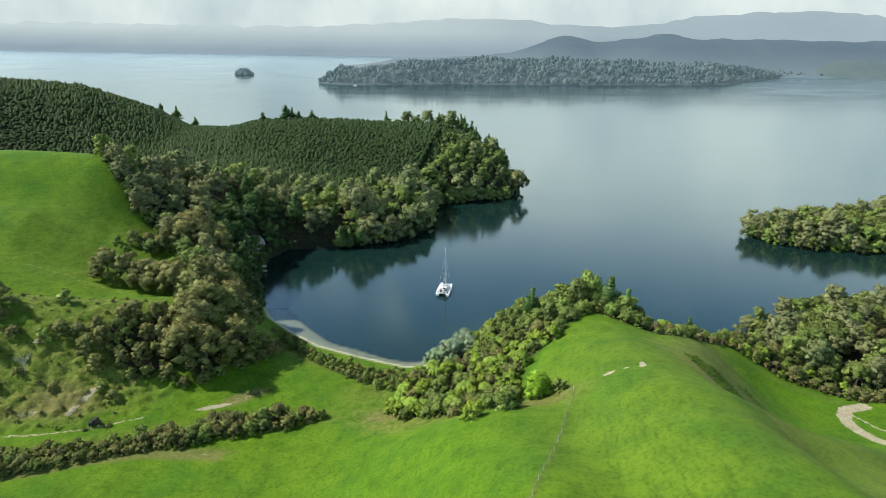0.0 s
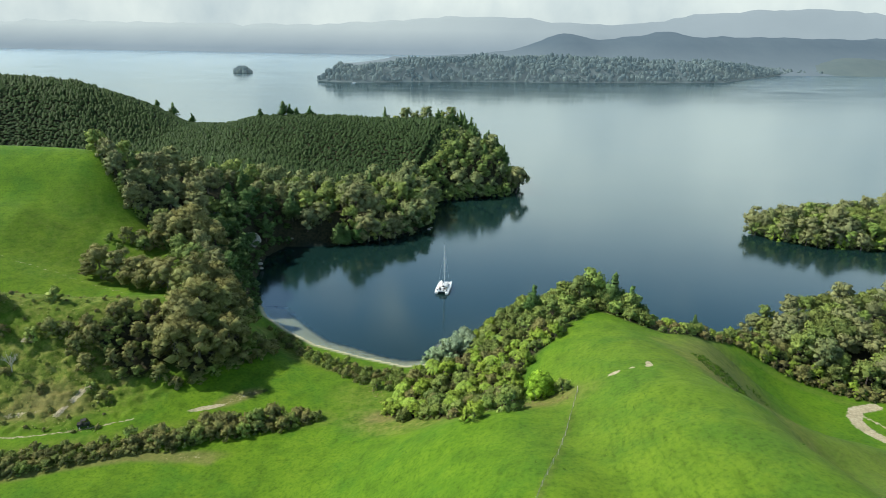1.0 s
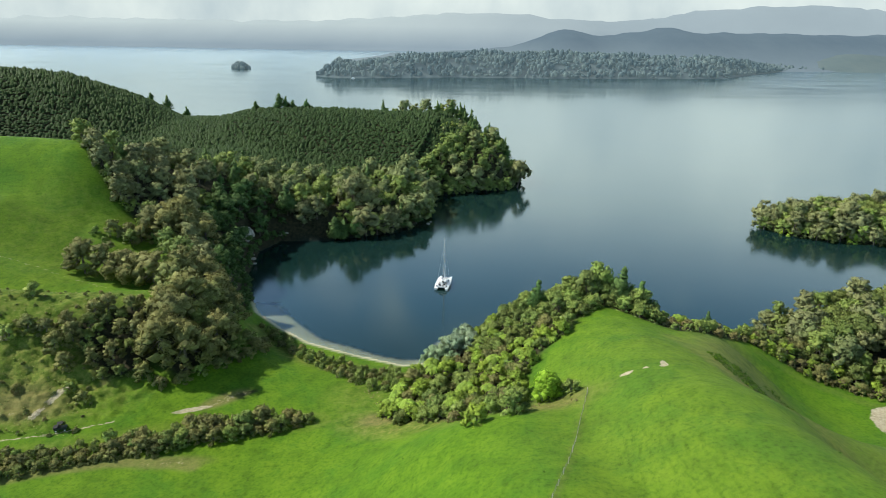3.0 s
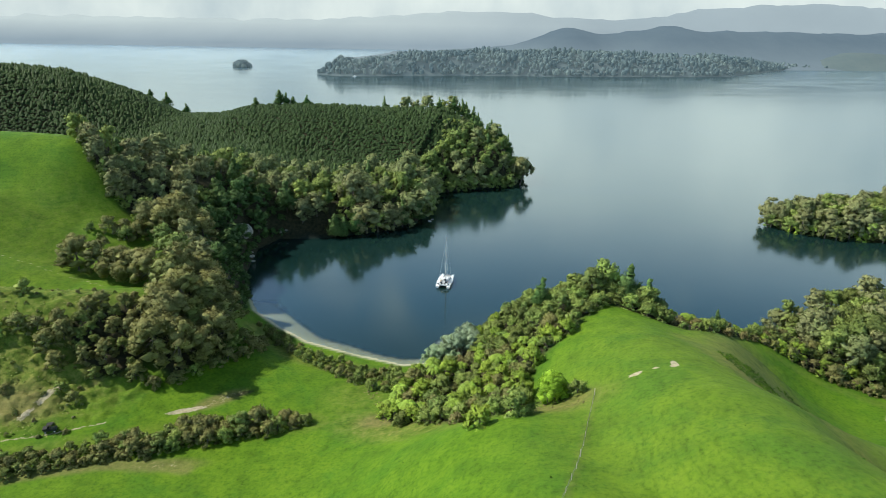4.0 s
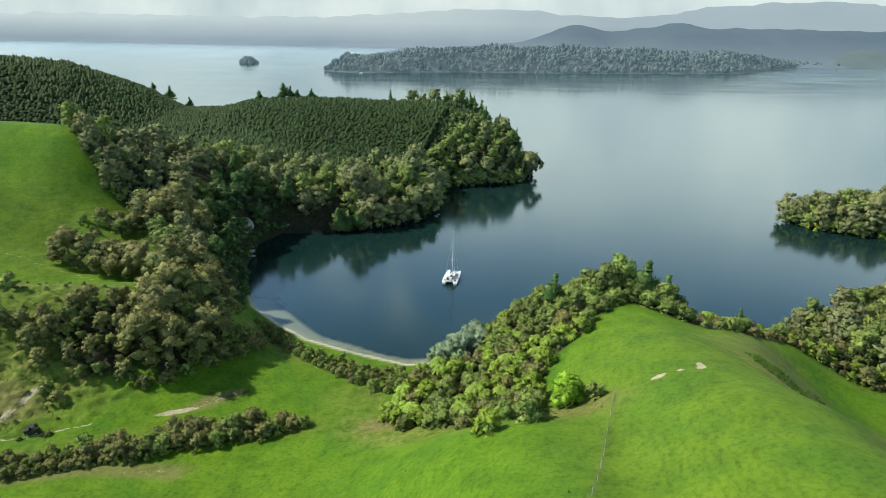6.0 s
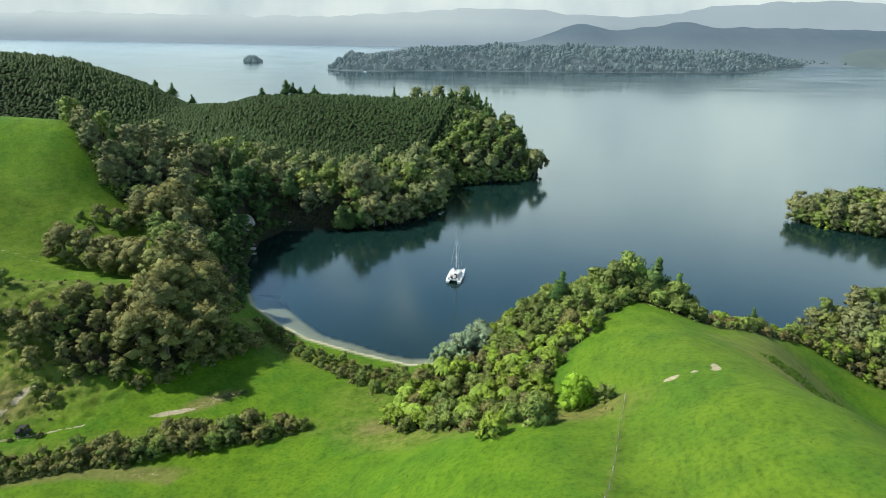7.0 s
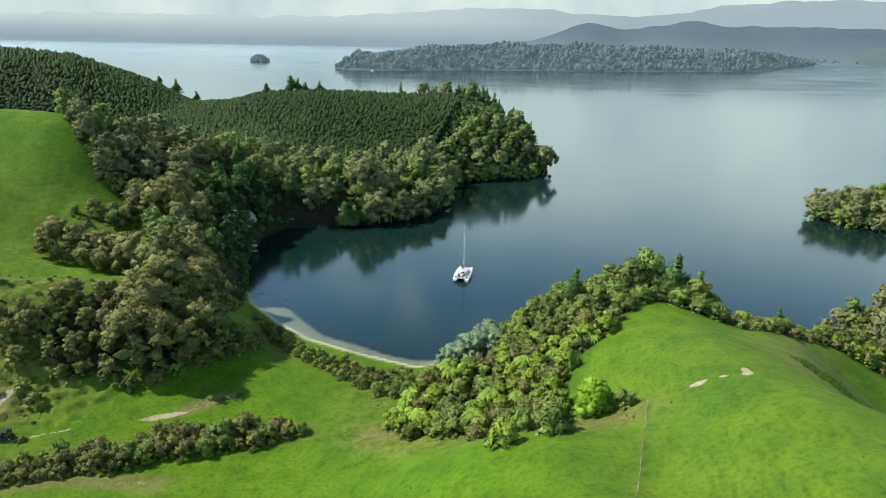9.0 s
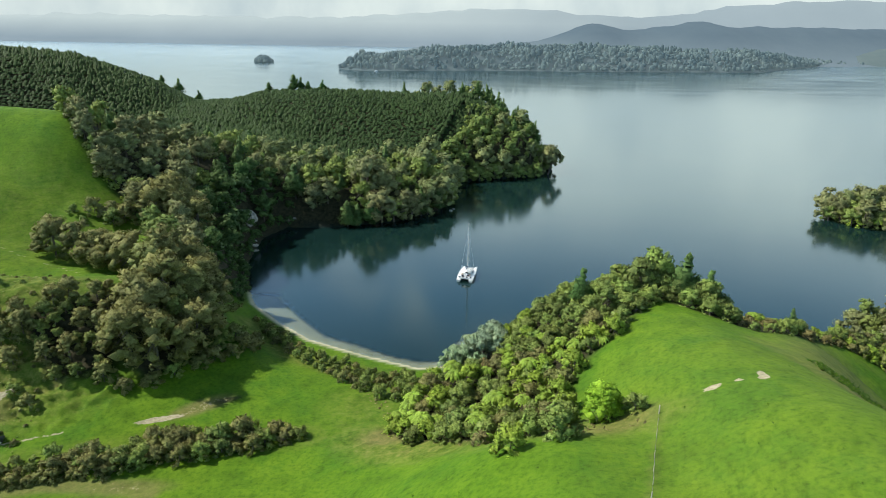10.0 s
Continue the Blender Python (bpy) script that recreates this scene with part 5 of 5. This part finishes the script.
# ---- bare trees ----
def bare_tree(x, y, tall, label):
    root = tagged(new("bare_tree"), label, "tree")
    pieces, twigs = [tube((0, 0, -0.5), (0.2, 0, tall * 0.4), 0.16, 0.11, 7)], []
    for k in range(9):
        g = k * 2.4
        root_z = tall * rand(0.25, 0.42)
        tip = (rand(0.25, 0.42) * tall * math.cos(g), rand(0.25, 0.42) * tall * math.sin(g), tall * rand(0.7, 1.0))
        mid = (tip[0] * 0.45, tip[1] * 0.45, (root_z + tip[2]) / 2 + 0.3)
        pieces += [tube((0.1, 0, root_z), mid, 0.08, 0.05, 5), tube(mid, tip, 0.05, 0.015, 4)]
        for q in range(7):
            f = rand(0.1, 1)
            a = [mid[i] + f * (tip[i] - mid[i]) for i in range(3)]
            twigs.append(tube(a, (a[0] + rand(-1, 1), a[1] + rand(-1, 1), a[2] + rand(0.2, 1.1)), 0.03, 0.01, 3))
    mesh_object("trunk", *join(pieces), PALE_BARK, root)
    mesh_object("twigs", *join(twigs), PALE_BARK, root)
    root.location = (x, y, float(height(x, y)))


PALE_BARK = simple("pale_bark", (0.42, 0.40, 0.36), 0.9, vary=0.2)
bare_tree(52, 448, 13, "pale leafless tree leaning over the lake shore")
bare_tree(48, 440, 11, "pale leafless tree above the wooded point")
bare_tree(-112.5, 152.5, 5, "small leafless tree on the rough hillside")


# ---- tussock and rough grass, beyond counting ----
def tufts(name, spots, size, material, label, blades=7):
    v, f, normal = [], [], []
    px, py = np.array(spots).T
    pz = height(px, py)
    for x, y, z in zip(px, py, pz):
        s = size * rand(0.5, 1.4)
        for k in range(blades):
            g = rand(0, 6.283)
            n, r, w = len(v), s * rand(0.5, 1.2), s * 0.28
            c, q = math.cos(g), math.sin(g)
            v += [(x - w * q, y + w * c, z - 0.05), (x + w * q, y - w * c, z - 0.05), (x + r * c, y + r * q, z + s * rand(0.2, 0.6))]
            f.append((n, n + 1, n + 2))
            normal += [(0.35 * c, 0.35 * q, 0.9)] * 3
    v, f = np.array(v), np.array(f)
    under = np.cross(v[f[:, 1]] - v[f[:, 0]], v[f[:, 2]] - v[f[:, 0]])[:, 2] < 0
    f[under] = f[under][:, ::-1]
    crown_object(name, v, f, normal, material, kind="stuff", label=label, category="grass")


tufts("rough_grass", scatter(ROUGH_BANK, 1.0, seed=21, tries=9000) + scatter(STREAM, 1.3, seed=22, tries=4000) + scatter(DUNE, 1.4, seed=23, tries=3000), 0.38, LEAF_OLIVE, "rough olive and straw-coloured bank grass")
tufts("tussock", scatter([(61, 144), (65, 147), (71, 140), (73, 132), (70, 122), (65, 122), (62, 131)], 0.9, seed=24, tries=2500) + scatter([(76, 146), (80, 148), (83, 142), (79, 140)], 1.2, seed=25, tries=300), 0.7, TUFT, "dark green tussocks on the shaded slope", 12)
tufts("pasture_tufts", scatter([(-175, 205), (-110, 200), (-118, 240), (-148, 266), (-200, 250)], 2.2, seed=26, tries=6000)
      + scatter([(10, 90), (60, 90), (48, 165), (30, 140), (30, 120)], 4.2, seed=27, tries=4000)
      + scatter([(-60, 110), (20, 90), (5, 122), (-25, 140), (-55, 126)], 4.2, seed=28, tries=4000), 0.30, TUFT, "scattered tufts of longer pasture grass", 7)
RUSHES = [(-24, 168), (-12, 146), (8, 124), (28, 122), (24, 127), (4, 132), (-8, 150)]
tufts("dry_rushes", scatter(RUSHES, 0.9, seed=29, tries=5000), 0.5, LEAF_BROWN, "straw-coloured dry rushes round the shrubs")


# ---- flax and cabbage-tree clumps near the beach ----
def flax(x, y, size):
    root = tagged(new("flax_bush"), "spiky grey-green flax bush with sword leaves", "shrub", "flax bushes")
    z = float(height(x, y))
    for k in range(16):
        g, lean, tall = k * 2.4, rand(0.15, 0.75), size * rand(0.7, 1.1)
        c, q = math.cos(g), math.sin(g)
        v, f = [], []
        for i in range(5):
            u = i / 4
            r, w = tall * lean * u ** 1.5, size * 0.055 * (1 - u ** 2) + 0.01
            up = tall * (u - 0.25 * lean * u ** 3)
            v += [(r * c - w * q, r * q + w * c, up), (r * c + w * q, r * q - w * c, up)]
            if i:
                n = 2 * i
                f.append((n - 2, n - 1, n + 1, n))
        mesh_object("leaf", v, f, LEAF_OLIVE, root)
    root.location = (x, y, z - 0.05)


for x, y, s in ((-52, 193, 2.4), (-50, 190.5, 2.2), (-54, 194.5, 2.0), (-24, 166, 2.2), (-22.5, 164.5, 1.9), (-41, 149.5, 2.4), (-43, 151, 2.0), (-33, 182, 1.8), (-37, 183.5, 2.0), (-18, 172, 1.8), (-57, 147, 2.2), (-12, 150, 2.0)):
    flax(x, y, s)
